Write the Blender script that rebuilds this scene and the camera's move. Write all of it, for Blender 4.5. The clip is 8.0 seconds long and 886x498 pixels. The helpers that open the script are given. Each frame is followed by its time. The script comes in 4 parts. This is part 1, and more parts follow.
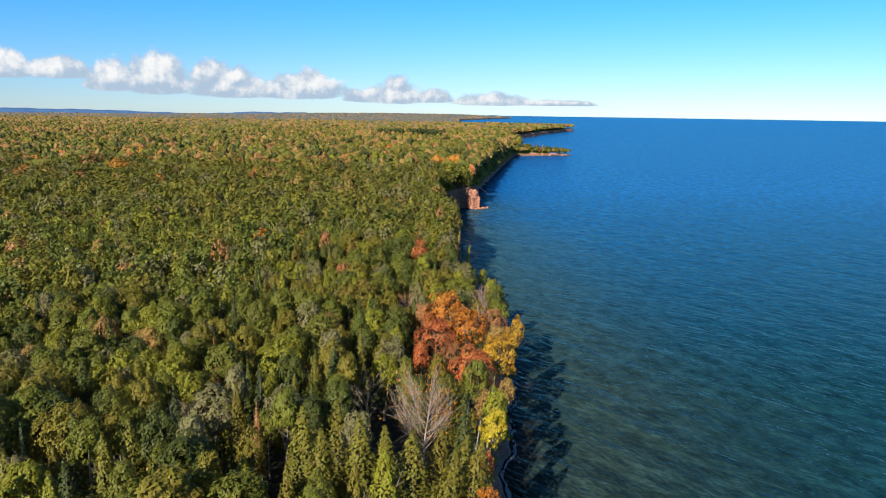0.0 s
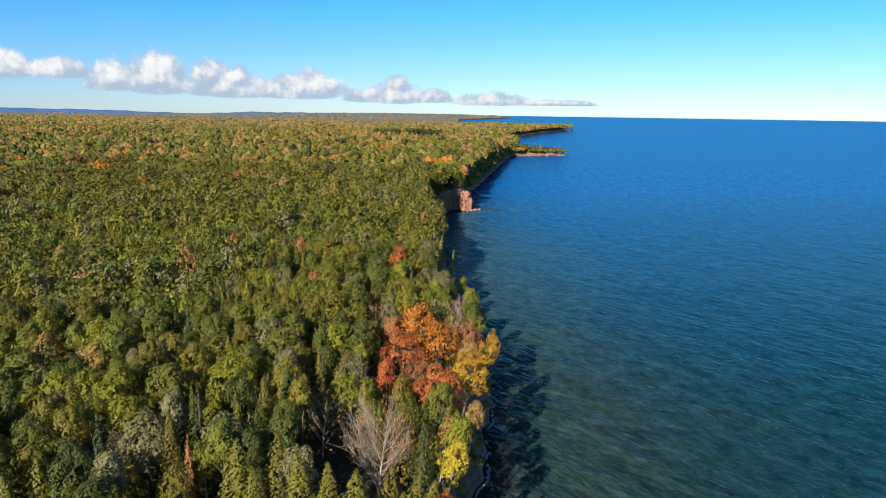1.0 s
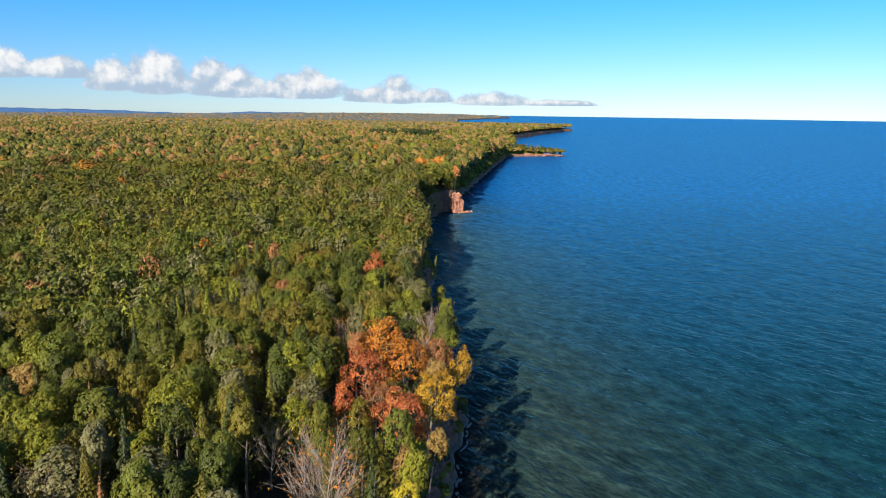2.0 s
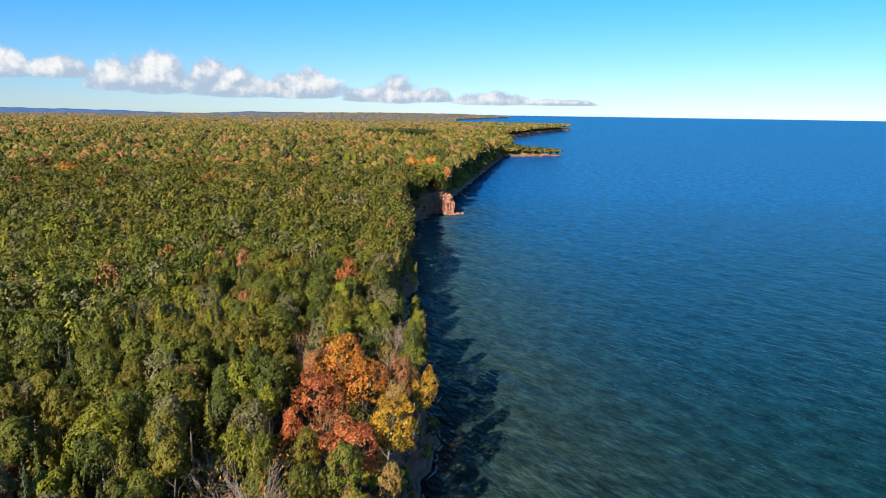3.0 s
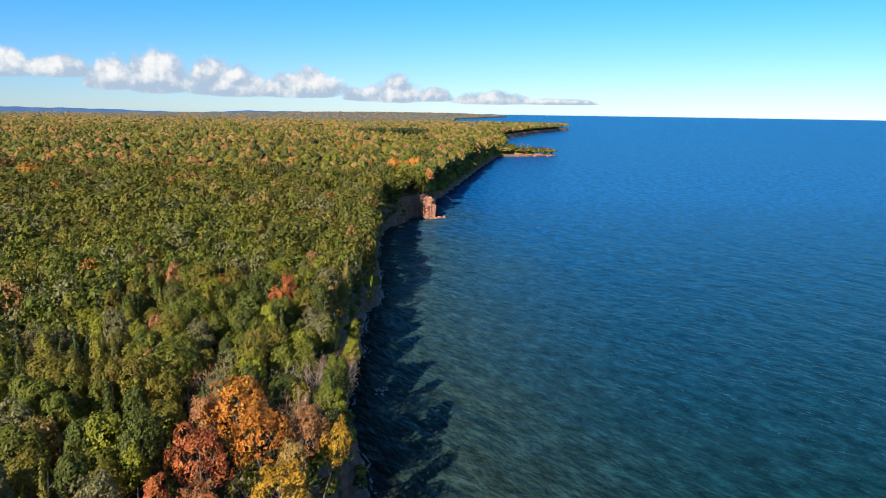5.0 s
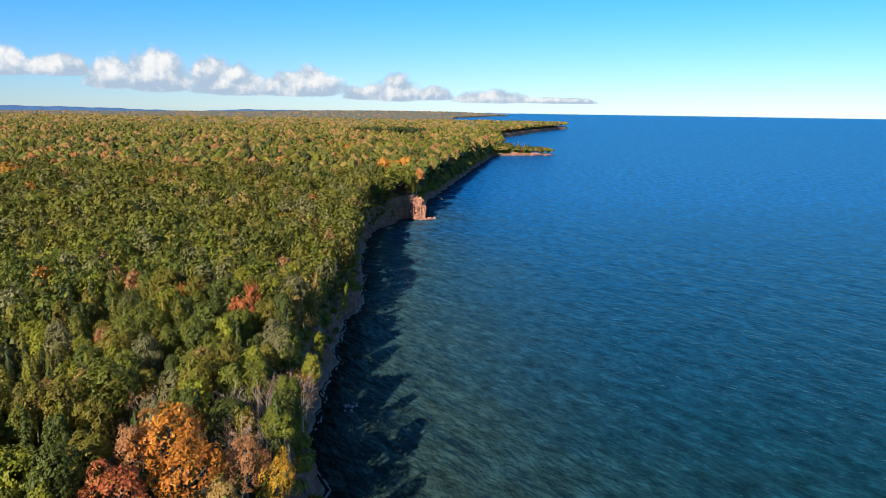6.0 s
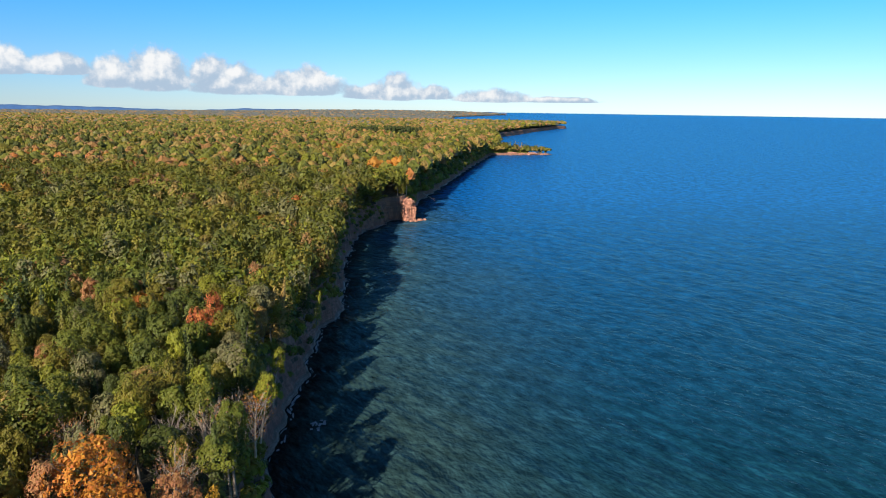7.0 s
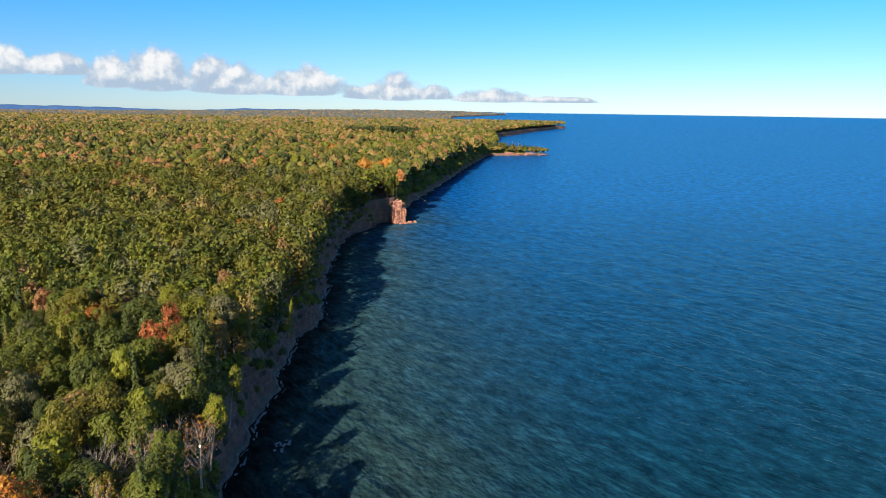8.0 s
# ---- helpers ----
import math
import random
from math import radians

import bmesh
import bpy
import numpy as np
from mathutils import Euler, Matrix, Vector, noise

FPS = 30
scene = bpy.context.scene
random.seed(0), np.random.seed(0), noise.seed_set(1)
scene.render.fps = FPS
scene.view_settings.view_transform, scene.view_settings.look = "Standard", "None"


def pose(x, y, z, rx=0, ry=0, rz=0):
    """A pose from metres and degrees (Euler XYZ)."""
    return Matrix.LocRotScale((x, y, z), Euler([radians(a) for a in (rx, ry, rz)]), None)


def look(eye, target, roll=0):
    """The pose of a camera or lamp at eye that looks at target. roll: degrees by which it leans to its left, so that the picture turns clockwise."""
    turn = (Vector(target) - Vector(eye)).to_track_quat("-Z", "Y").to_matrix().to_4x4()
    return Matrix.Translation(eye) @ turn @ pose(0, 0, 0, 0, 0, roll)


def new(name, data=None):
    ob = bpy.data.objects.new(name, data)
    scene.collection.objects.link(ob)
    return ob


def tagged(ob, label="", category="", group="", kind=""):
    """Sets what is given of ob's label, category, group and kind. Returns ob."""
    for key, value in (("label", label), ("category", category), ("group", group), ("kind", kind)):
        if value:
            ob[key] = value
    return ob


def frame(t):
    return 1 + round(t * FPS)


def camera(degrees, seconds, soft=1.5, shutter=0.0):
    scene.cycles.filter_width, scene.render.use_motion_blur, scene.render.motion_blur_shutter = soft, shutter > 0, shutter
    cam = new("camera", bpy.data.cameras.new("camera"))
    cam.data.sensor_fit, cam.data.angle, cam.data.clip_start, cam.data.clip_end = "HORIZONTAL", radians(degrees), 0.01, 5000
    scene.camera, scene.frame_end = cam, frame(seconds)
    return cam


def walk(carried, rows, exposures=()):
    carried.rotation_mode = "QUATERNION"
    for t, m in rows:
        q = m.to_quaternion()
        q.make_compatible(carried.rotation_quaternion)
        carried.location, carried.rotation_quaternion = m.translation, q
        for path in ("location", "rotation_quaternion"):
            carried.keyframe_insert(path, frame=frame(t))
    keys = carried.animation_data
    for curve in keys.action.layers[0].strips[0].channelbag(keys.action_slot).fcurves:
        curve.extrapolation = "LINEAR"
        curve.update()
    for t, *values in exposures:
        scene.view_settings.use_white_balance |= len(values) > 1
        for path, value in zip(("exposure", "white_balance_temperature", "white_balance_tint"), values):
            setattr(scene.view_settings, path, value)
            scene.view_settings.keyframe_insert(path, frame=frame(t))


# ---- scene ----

# camera: level flight 59 m over the lake, heading 31.65 degrees to the right of its view
cam = camera(68.0, 8.0, soft=1.0)
HEADING, EYE, LENGTH, ROLL = radians(31.65), 58.8, 80.0, 0.78
ROWS = [(0.0, 0.0, -11.81), (0.5, 0.0624, -11.81), (1.0, 0.1262, -11.81), (1.5, 0.1906, -11.81), (2.25, 0.2878, -11.825),
        (3.0, 0.3852, -11.84), (3.5, 0.45, -11.85), (4.0, 0.5145, -11.855), (4.5, 0.5789, -11.865), (5.25, 0.674, -11.93), (6.0, 0.767, -12.01),
        (6.5, 0.8274, -12.06), (7.0, 0.887, -12.08), (7.5, 0.945, -12.08), (8.0, 1.0025, -12.08)]


def flight(t, s, pitch):
    s = s * LENGTH
    return t, pose(s * math.sin(HEADING), s * math.cos(HEADING), EYE - 0.0019 * s, 90 + pitch, 0, 0) @ pose(0, 0, 0, 0, 0, ROLL)


walk(cam, [flight(*row) for row in ROWS], exposures=[(0.0, 0.8), (8.0, 0.8)])

# ---- world and sun ----
SUN_BEARING, SUN_HEIGHT = radians(207.0), radians(31.0)
to_sun = Vector((math.sin(SUN_BEARING) * math.cos(SUN_HEIGHT), math.cos(SUN_BEARING) * math.cos(SUN_HEIGHT), math.sin(SUN_HEIGHT)))
lamp = new("sun", bpy.data.lights.new("sun", "SUN"))
lamp.data.energy, lamp.data.angle, lamp.data.color = 5.0, radians(0.53), (1.0, 0.93, 0.82)
lamp.matrix_world = look(to_sun * 100, (0, 0, 0))


class Nodes:
    """Short hand for a node tree."""

    def __init__(self, tree):
        self.tree = tree
        tree.nodes.clear()

    def add(self, kind, ins=None):
        node = self.tree.nodes.new(kind)
        return self.fill(node, ins)

    def fill(self, node, ins):
        for key, value in (ins or {}).items():
            if isinstance(value, bpy.types.NodeSocket):
                self.tree.links.new(value, node.inputs[key])
            else:
                node.inputs[key].default_value = value
        return node

    def math(self, op, a, b=0.0, c=0.0, clamp=False):
        node = self.tree.nodes.new("ShaderNodeMath")
        node.operation, node.use_clamp = op, clamp
        return self.fill(node, {0: a, 1: b, 2: c}).outputs[0]

    def mix(self, fac, a, b, blend="MIX"):
        node = self.tree.nodes.new("ShaderNodeMix")
        node.data_type, node.blend_type = "RGBA", blend
        return self.fill(node, {0: fac, 6: a, 7: b}).outputs[2]

    def noise(self, vector, scale, detail=3.0, rough=0.55):
        return self.add("ShaderNodeTexNoise", {"Vector": vector, "Scale": scale, "Detail": detail, "Roughness": rough}).outputs[0]

    def span(self, value, a, b, c=0.0, d=1.0, smooth=False):
        node = self.tree.nodes.new("ShaderNodeMapRange")
        node.interpolation_type = "SMOOTHSTEP" if smooth else "LINEAR"
        return self.fill(node, {0: value, 1: a, 2: b, 3: c, 4: d}).outputs[0]


def rgb(r, g, b):
    return (r, g, b, 1.0)


world = bpy.data.worlds.new("sky")
scene.world = world
world.use_nodes = True
w = Nodes(world.node_tree)
sky = w.add("ShaderNodeTexSky")
sky.sky_type, sky.sun_disc, sky.sun_elevation, sky.sun_rotation = "NISHITA", False, SUN_HEIGHT, SUN_BEARING
sky.altitude, sky.air_density, sky.dust_density, sky.ozone_density = 200.0, 1.0, 0.0, 4.0
way = w.add("ShaderNodeTexCoord").outputs["Generated"]
xyz = w.add("ShaderNodeSeparateXYZ", {0: way})
azimuth = w.math("MULTIPLY", w.math("ARCTAN2", xyz.outputs[0], xyz.outputs[1]), 57.2958)
height = w.math("MULTIPLY", w.math("ARCSINE", xyz.outputs[2]), 57.2958)
# the drone's camera gives a vivid azure that pales to the horizon
low = w.mix(w.span(azimuth, -36.0, 30.0), rgb(0.62, 0.86, 1.28), rgb(0.78, 0.98, 1.28))
tint = w.mix(w.span(height, 0.0, 11.0, smooth=True), low, rgb(0.29, 1.0, 1.5))
tint = w.mix(w.span(height, 11.0, 34.0, smooth=True), tint, rgb(0.72, 0.92, 1.05))
blue = w.mix(1.0, sky.outputs[0], tint, "MULTIPLY")
big = w.noise(way, 30.0, 6.0, 0.56)
fine = w.noise(way, 120.0, 5.0, 0.6)
ragged = w.math("MULTIPLY_ADD", w.math("MULTIPLY_ADD", fine, 0.22, big), 1.7, -1.03)
sunward = w.add("ShaderNodeVectorMath", {0: way, 1: (-0.006, 0.0, 0.010)}).outputs[0]
relief = w.math("SUBTRACT", big, w.noise(sunward, 30.0, 6.0, 0.56))
# row of fair-weather cumulus: bearing, base and size in degrees
PUFFS = [(-33.2, 2.3, 2.2, 2.0), (-30.0, 2.25, 2.9, 1.4), (-26.2, 1.55, 2.0, 2.2), (-23.0, 1.5, 2.7, 3.0), (-19.0, 1.85, 2.0, 2.1), (-17.6, 1.2, 3.3, 2.2),
         (-12.2, 1.15, 4.0, 1.8), (-11.2, 1.6, 1.6, 1.9), (-4.6, 0.85, 4.6, 1.2), (-4.0, 0.9, 2.2, 2.0), (-0.8, 0.9, 1.7, 1.0), (4.0, 0.7, 3.5, 1.0), (9.5, 0.65, 3.8, 0.42)]
density, lift = None, None
for a0, base, wide, tall in PUFFS:
    u = w.math("MULTIPLY", w.math("SUBTRACT", azimuth, a0), 1.0 / wide)
    v = w.math("MULTIPLY", w.math("SUBTRACT", height, base), 1.0 / tall)
    v2 = w.math("MAXIMUM", v, w.math("MULTIPLY", v, -6.0))
    d = w.math("SUBTRACT", 1.0, w.math("ADD", w.math("MULTIPLY", u, u), w.math("MULTIPLY", v2, v2)))
    up = w.math("MULTIPLY", w.math("MAXIMUM", d, 0.0), v)
    density = d if density is None else w.math("MAXIMUM", density, d)
    lift = up if lift is None else w.math("MAXIMUM", lift, up)
cover = w.span(w.math("ADD", density, ragged), -0.2, 0.42, 0.0, 0.97, smooth=True)
bright = w.span(w.math("ADD", w.math("MULTIPLY", lift, 1.6), w.math("MULTIPLY", relief, 3.5)), -0.1, 1.0, smooth=True)
white = w.mix(bright, rgb(0.44, 0.56, 0.71), rgb(0.95, 0.95, 0.95))
clear = w.add("ShaderNodeBackground", {0: blue, 1: 0.063})
cloud = w.add("ShaderNodeBackground", {0: white, 1: 0.575})
both = w.add("ShaderNodeMixShader", {0: cover, 1: clear.outputs[0], 2: cloud.outputs[0]})
w.add("ShaderNodeOutputWorld", {0: both.outputs[0]})


# ---- materials ----
def material(name):
    m = bpy.data.materials.new(name)
    m.use_nodes = True
    return m, Nodes(m.node_tree)


def foliage(name, col, other, through_light=0.18, speckle=1.0):
    """Leaves in two hues that mix from tree to tree and from clump to clump."""
    m, n = material(name)
    place = n.add("ShaderNodeTexCoord").outputs["Object"]
    own = n.add("ShaderNodeObjectInfo").outputs["Random"]
    island = n.add("ShaderNodeNewGeometry").outputs["Random Per Island"]
    patch = n.noise(place, 0.13, 2.0)
    grain = n.noise(place, 2.3, 3.0)
    fac = n.math("ADD", n.math("ADD", n.span(patch, 0.3, 0.7, -0.2, 0.7), n.math("MULTIPLY", own, 0.4)), n.math("MULTIPLY_ADD", island, 0.5 * speckle, -0.3 * speckle), clamp=True)
    tone = n.mix(fac, rgb(*col), rgb(*other))
    value = n.math("MULTIPLY", n.span(island, 0.0, 1.0, 1 - 0.2 * speckle, 1 + 0.18 * speckle), n.span(grain, 0.25, 0.75, 0.8, 1.2))
    value = n.math("MULTIPLY", value, n.span(n.noise(place, 0.21, 1.0), 0.3, 0.7, 0.8, 1.18))
    value = n.math("MULTIPLY", value, n.span(own, 0.0, 1.0, 0.82, 1.16))
    tone = n.add("ShaderNodeHueSaturation", {"Hue": n.span(island, 0, 1, 0.5 - 0.012 * speckle, 0.5 + 0.012 * speckle), "Saturation": 1.0, "Value": value, "Fac": 1.0, "Color": tone}).outputs[0]
    leaf = n.add("ShaderNodeBsdfPrincipled", {"Base Color": tone, "Roughness": 0.62, "Specular IOR Level": 0.25})
    glow = n.add("ShaderNodeBsdfTranslucent", {"Color": tone})
    out = n.add("ShaderNodeMixShader", {0: through_light, 1: leaf.outputs[0], 2: glow.outputs[0]})
    n.add("ShaderNodeOutputMaterial", {0: out.outputs[0]})
    return m


LEAF_HUES = {
    "green": ("mid_green_leaves", (0.131, 0.132, 0.014), (0.092, 0.107, 0.013)),
    "deep": ("deep_green_leaves", (0.068, 0.082, 0.013), (0.092, 0.097, 0.013)),
    "olive": ("olive_leaves", (0.163, 0.128, 0.014), (0.128, 0.114, 0.014)),
    "lime": ("yellow_green_leaves", (0.198, 0.189, 0.014), (0.154, 0.158, 0.014)),
    "grey": ("grey_green_leaves", (0.187, 0.161, 0.066), (0.131, 0.126, 0.043)),
    "dark": ("dark_green_needles", (0.040, 0.052, 0.013), (0.064, 0.075, 0.014)),
    "cedar": ("cedar_green_needles", (0.148, 0.126, 0.013), (0.099, 0.104, 0.013)),
    "tan": ("tan_turning_leaves", (0.31, 0.175, 0.05), (0.23, 0.17, 0.042)),
    "gold": ("golden_leaves", (0.437, 0.244, 0.0185), (0.42, 0.143, 0.0185)),
    "yellow": ("yellow_leaves", (0.38, 0.275, 0.017), (0.30, 0.25, 0.017)),
    "orange": ("orange_leaves", (0.41, 0.135, 0.017), (0.37, 0.16, 0.019)),
    "coral": ("coral_red_leaves", (0.45, 0.12, 0.038), (0.41, 0.16, 0.04)),
    # leaf colour with distance haze mixed in
    "haze": ("hazed_grey_brown_woods", (0.15, 0.13, 0.10), (0.11, 0.115, 0.085)),
    "rust": ("rust_brown_leaves", (0.34, 0.14, 0.05), (0.27, 0.15, 0.06)),
}
LEAF = {k: foliage(*hue, through_light=0.12 if k in ("dark", "cedar") else 0.18) for k, hue in LEAF_HUES.items()}


# far off a clump stands for a whole bough, so clumps differ less and hues run together
def run_together(col, share=0.4, mean=(0.2, 0.17, 0.03)):
    return tuple(a + (b - a) * share for a, b in zip(col, mean))


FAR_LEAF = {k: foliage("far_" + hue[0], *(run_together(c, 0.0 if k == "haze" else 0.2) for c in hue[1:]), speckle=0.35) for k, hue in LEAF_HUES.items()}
LEAF_NAMES = list(LEAF)


def bark(name, a, b):
    m, n = material(name)
    place = n.add("ShaderNodeTexCoord").outputs["Object"]
    stretch = n.add("ShaderNodeMapping", {"Vector": place, "Scale": (6.0, 6.0, 1.2)}).outputs[0]
    grain = n.noise(stretch, 1.5, 5.0, 0.65)
    tone = n.mix(n.span(grain, 0.35, 0.65), rgb(*a), rgb(*b))
    bump = n.add("ShaderNodeBump", {"Strength": 0.6, "Distance": 0.03, "Height": grain})
    out = n.add("ShaderNodeBsdfPrincipled", {"Base Color": tone, "Roughness": 0.9, "Normal": bump.outputs[0]})
    n.add("ShaderNodeOutputMaterial", {0: out.outputs[0]})
    return m


BARK = bark("brown_bark", (0.10, 0.075, 0.055), (0.19, 0.16, 0.13))
PALE_BARK = bark("pale_bark", (0.25, 0.19, 0.145), (0.42, 0.34, 0.27))


def ground_material():
    """Forest floor inland, red-brown layered sandstone on the steep face, wet dark stone at the waterline."""
    m, n = material("forest_floor_and_sandstone")
    place = n.add("ShaderNodeTexCoord").outputs["Object"]
    part = n.add("ShaderNodeSeparateXYZ", {0: place})
    floor = n.mix(n.noise(place, 0.5, 4.0), rgb(0.02, 0.022, 0.01), rgb(0.045, 0.036, 0.018))
    layers = n.add("ShaderNodeMapping", {"Vector": place, "Scale": (0.12, 0.12, 1.6)}).outputs[0]
    bed = n.noise(layers, 1.3, 6.0, 0.6)
    mott = n.noise(place, 0.35, 5.0, 0.6)
    crack = n.noise(place, 1.9, 6.0, 0.7)
    red = n.span(part.outputs[1], 330.0, 400.0)
    warm = n.mix(red, rgb(0.27, 0.11, 0.082), rgb(0.27, 0.105, 0.06))
    pale = n.mix(red, rgb(0.33, 0.17, 0.13), rgb(0.36, 0.18, 0.105))
    stone = n.mix(n.span(bed, 0.38, 0.62), warm, pale)
    stone = n.mix(n.span(mott, 0.5, 0.7), stone, rgb(0.24, 0.12, 0.09))
    # streaks and cracks, darkened in the colour for relief that bump barely shades
    rill = n.noise(n.add("ShaderNodeMapping", {"Vector": place, "Scale": (0.5, 0.5, 0.09)}).outputs[0], 1.6, 5.0, 0.65)
    stone = n.mix(n.span(rill, 0.42, 0.62, 0.6, 0.0), stone, rgb(0.11, 0.06, 0.048))
    stone = n.mix(n.span(crack, 0.5, 0.66, 0.0, 0.6), stone, rgb(0.085, 0.06, 0.045))
    normal = n.add("ShaderNodeSeparateXYZ", {0: n.add("ShaderNodeNewGeometry").outputs["True Normal"]})
    steep = n.span(n.math("ADD", normal.outputs[2], n.math("MULTIPLY_ADD", mott, 0.3, -0.15)), 0.62, 0.82, 1.0, 0.0)
    wet = n.span(n.math("MULTIPLY_ADD", mott, 0.8, part.outputs[2]), 0.7, 1.4, 1.0, 0.0)
    steep = n.math("MAXIMUM", steep, wet)
    tone = n.mix(steep, floor, stone)
    tone = n.mix(n.math("MULTIPLY", wet, 0.6), tone, rgb(0.07, 0.055, 0.045))
    high = n.math("ADD", n.math("MULTIPLY", bed, 0.7), n.math("MULTIPLY", crack, 0.5))
    bump = n.add("ShaderNodeBump", {"Strength": 1.0, "Distance": 0.9, "Height": high})
    out = n.add("ShaderNodeBsdfPrincipled", {"Base Color": tone, "Roughness": n.span(wet, 0, 1, 0.92, 0.45), "Normal": bump.outputs[0]})
    n.add("ShaderNodeOutputMaterial", {0: out.outputs[0]})
    return m


def water_material():
    """Lake water: brown over the rock shelf at the cliff's foot, olive over sand, deep blue farther out, coloured bluer
    with distance for the reflected sky, with wind waves in four sizes.
    """
    m, n = material("lake_water")
    place = n.add("ShaderNodeTexCoord").outputs["Object"]
    part = n.add("ShaderNodeSeparateXYZ", {0: place})
    bank = n.tree.nodes.new("ShaderNodeAttribute")
    bank.attribute_name = "shore"
    off = bank.outputs["Fac"]
    wander = n.noise(place, 0.022, 4.0, 0.6)
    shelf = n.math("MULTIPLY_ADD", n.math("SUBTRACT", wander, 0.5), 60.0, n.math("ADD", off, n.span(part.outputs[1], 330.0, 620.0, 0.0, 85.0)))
    # near water darker, far water bluer: reflected sky put into the colour
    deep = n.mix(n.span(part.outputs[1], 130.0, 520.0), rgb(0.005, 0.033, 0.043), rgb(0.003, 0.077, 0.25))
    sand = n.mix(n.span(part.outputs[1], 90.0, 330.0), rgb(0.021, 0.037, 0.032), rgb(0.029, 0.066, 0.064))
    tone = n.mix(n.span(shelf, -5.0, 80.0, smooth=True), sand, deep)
    # rock shelf under the cliff, colour darkened for shade and the cliff's reflection, with an uneven outer edge
    ledge = n.math("ADD", off, n.math("MULTIPLY_ADD", n.noise(place, 0.16, 4.0, 0.6), 14.0, -7.0))
    bed = n.mix(n.span(n.noise(place, 0.7, 4.0, 0.65), 0.35, 0.65), rgb(0.012, 0.009, 0.008), rgb(0.032, 0.022, 0.016))
    tone = n.mix(n.span(ledge, 0.5, 7.0, 0.9, 0.0, smooth=True), tone, bed)
    gust = n.noise(place, 0.011, 3.0)
    turned = n.add("ShaderNodeMapping", {"Vector": place, "Rotation": (0, 0, radians(52.0))}).outputs[0]

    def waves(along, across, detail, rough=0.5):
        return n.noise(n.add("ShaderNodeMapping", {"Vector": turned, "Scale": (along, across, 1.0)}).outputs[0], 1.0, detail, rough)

    def ridged(value):
        return n.math("SUBTRACT", 1.0, n.math("ABSOLUTE", n.math("MULTIPLY_ADD", value, 2.0, -1.0)))

    # light and dark of wave faces put into the colour, besides the bump
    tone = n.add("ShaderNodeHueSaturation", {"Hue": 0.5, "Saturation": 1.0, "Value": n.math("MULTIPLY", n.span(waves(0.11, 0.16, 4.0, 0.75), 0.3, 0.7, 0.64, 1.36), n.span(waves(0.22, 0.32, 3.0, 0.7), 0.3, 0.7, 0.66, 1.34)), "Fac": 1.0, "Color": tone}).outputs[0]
    crest = n.math("MULTIPLY", waves(0.018, 0.055, 2.0), 3.5)
    crest = n.math("MULTIPLY_ADD", waves(0.08, 0.17, 2.0), 3.0, crest)
    crest = n.math("MULTIPLY_ADD", ridged(waves(0.19, 0.34, 2.0)), 0.6, crest)
    crest = n.math("MULTIPLY_ADD", waves(0.42, 0.66, 2.0), 1.25, crest)
    crest = n.math("ADD", crest, n.math("MULTIPLY", waves(0.8, 1.3, 3.0, 0.6), n.span(gust, 0.3, 0.7, 0.3, 0.55)))
    bump = n.add("ShaderNodeBump", {"Strength": 1.0, "Distance": 0.6, "Height": crest})
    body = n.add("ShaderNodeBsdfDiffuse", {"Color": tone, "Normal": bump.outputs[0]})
    ripple = n.add("ShaderNodeBump", {"Strength": 1.0, "Distance": 0.34, "Height": crest})
    shine = n.add("ShaderNodeBsdfGlossy", {"Color": rgb(0.42, 0.88, 1.0), "Roughness": 0.17, "Normal": ripple.outputs[0]})
    facing = n.add("ShaderNodeFresnel", {"IOR": 1.33, "Normal": ripple.outputs[0]}).outputs[0]
    gloss = n.math("MINIMUM", n.math("MULTIPLY", n.math("POWER", facing, 1.75), 0.8), 0.29)
    out = n.add("ShaderNodeMixShader", {0: gloss, 1: body.outputs[0], 2: shine.outputs[0]})
    n.add("ShaderNodeOutputMaterial", {0: out.outputs[0]})
    return m


def plain(name, a, b, scale, rough=0.9):
    m, n = material(name)
    place = n.add("ShaderNodeTexCoord").outputs["Object"]
    grain = n.noise(place, scale, 6.0, 0.65)
    tone = n.mix(n.span(grain, 0.35, 0.65), rgb(*a), rgb(*b))
    bump = n.add("ShaderNodeBump", {"Strength": 0.5, "Distance": 0.2 / scale, "Height": grain})
    out = n.add("ShaderNodeBsdfPrincipled", {"Base Color": tone, "Roughness": rough, "Normal": bump.outputs[0]})
    n.add("ShaderNodeOutputMaterial", {0: out.outputs[0]})
    return m


GROUND, WATER = ground_material(), water_material()
FOAM = plain("surf_foam", (0.12, 0.13, 0.14), (0.30, 0.32, 0.34), 1.2)
ROCK = plain("red_sandstone", (0.48, 0.22, 0.135), (0.17, 0.07, 0.045), 0.6)
# hill woods with the blue of distance haze put into their colour
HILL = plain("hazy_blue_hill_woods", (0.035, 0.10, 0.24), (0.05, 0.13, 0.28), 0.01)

# ---- the lie of the land ----
# waterline from behind the flight to the far headlands: how far along, how far right
COAST = np.array([(-3000, -300), (-800, -60), (-200, -8), (0, 2), (60, 6), (92, 10), (119, 14), (134, 15.6), (145, 14.5), (163, 8), (198, 7.4), (222, 4.8), (242, 8), (269, 5.7), (294, 0.4),
                  (362, -2.5), (406, 10.5), (407, 16), (408, 19), (416, 20), (424, 18), (474, 21), (569, 37.6), (721, 62), (917, 97), (931, 140), (945, 183), (957, 165), (972, 118), (1200, 122),
                  (1498, 155), (1602, 196), (1855, 274), (2180, 400), (2231, 437), (2300, 430), (2420, 250), (2900, 60), (3700, 90), (4150, 330), (4300, 440), (4420, 380), (4950, 100)], float)


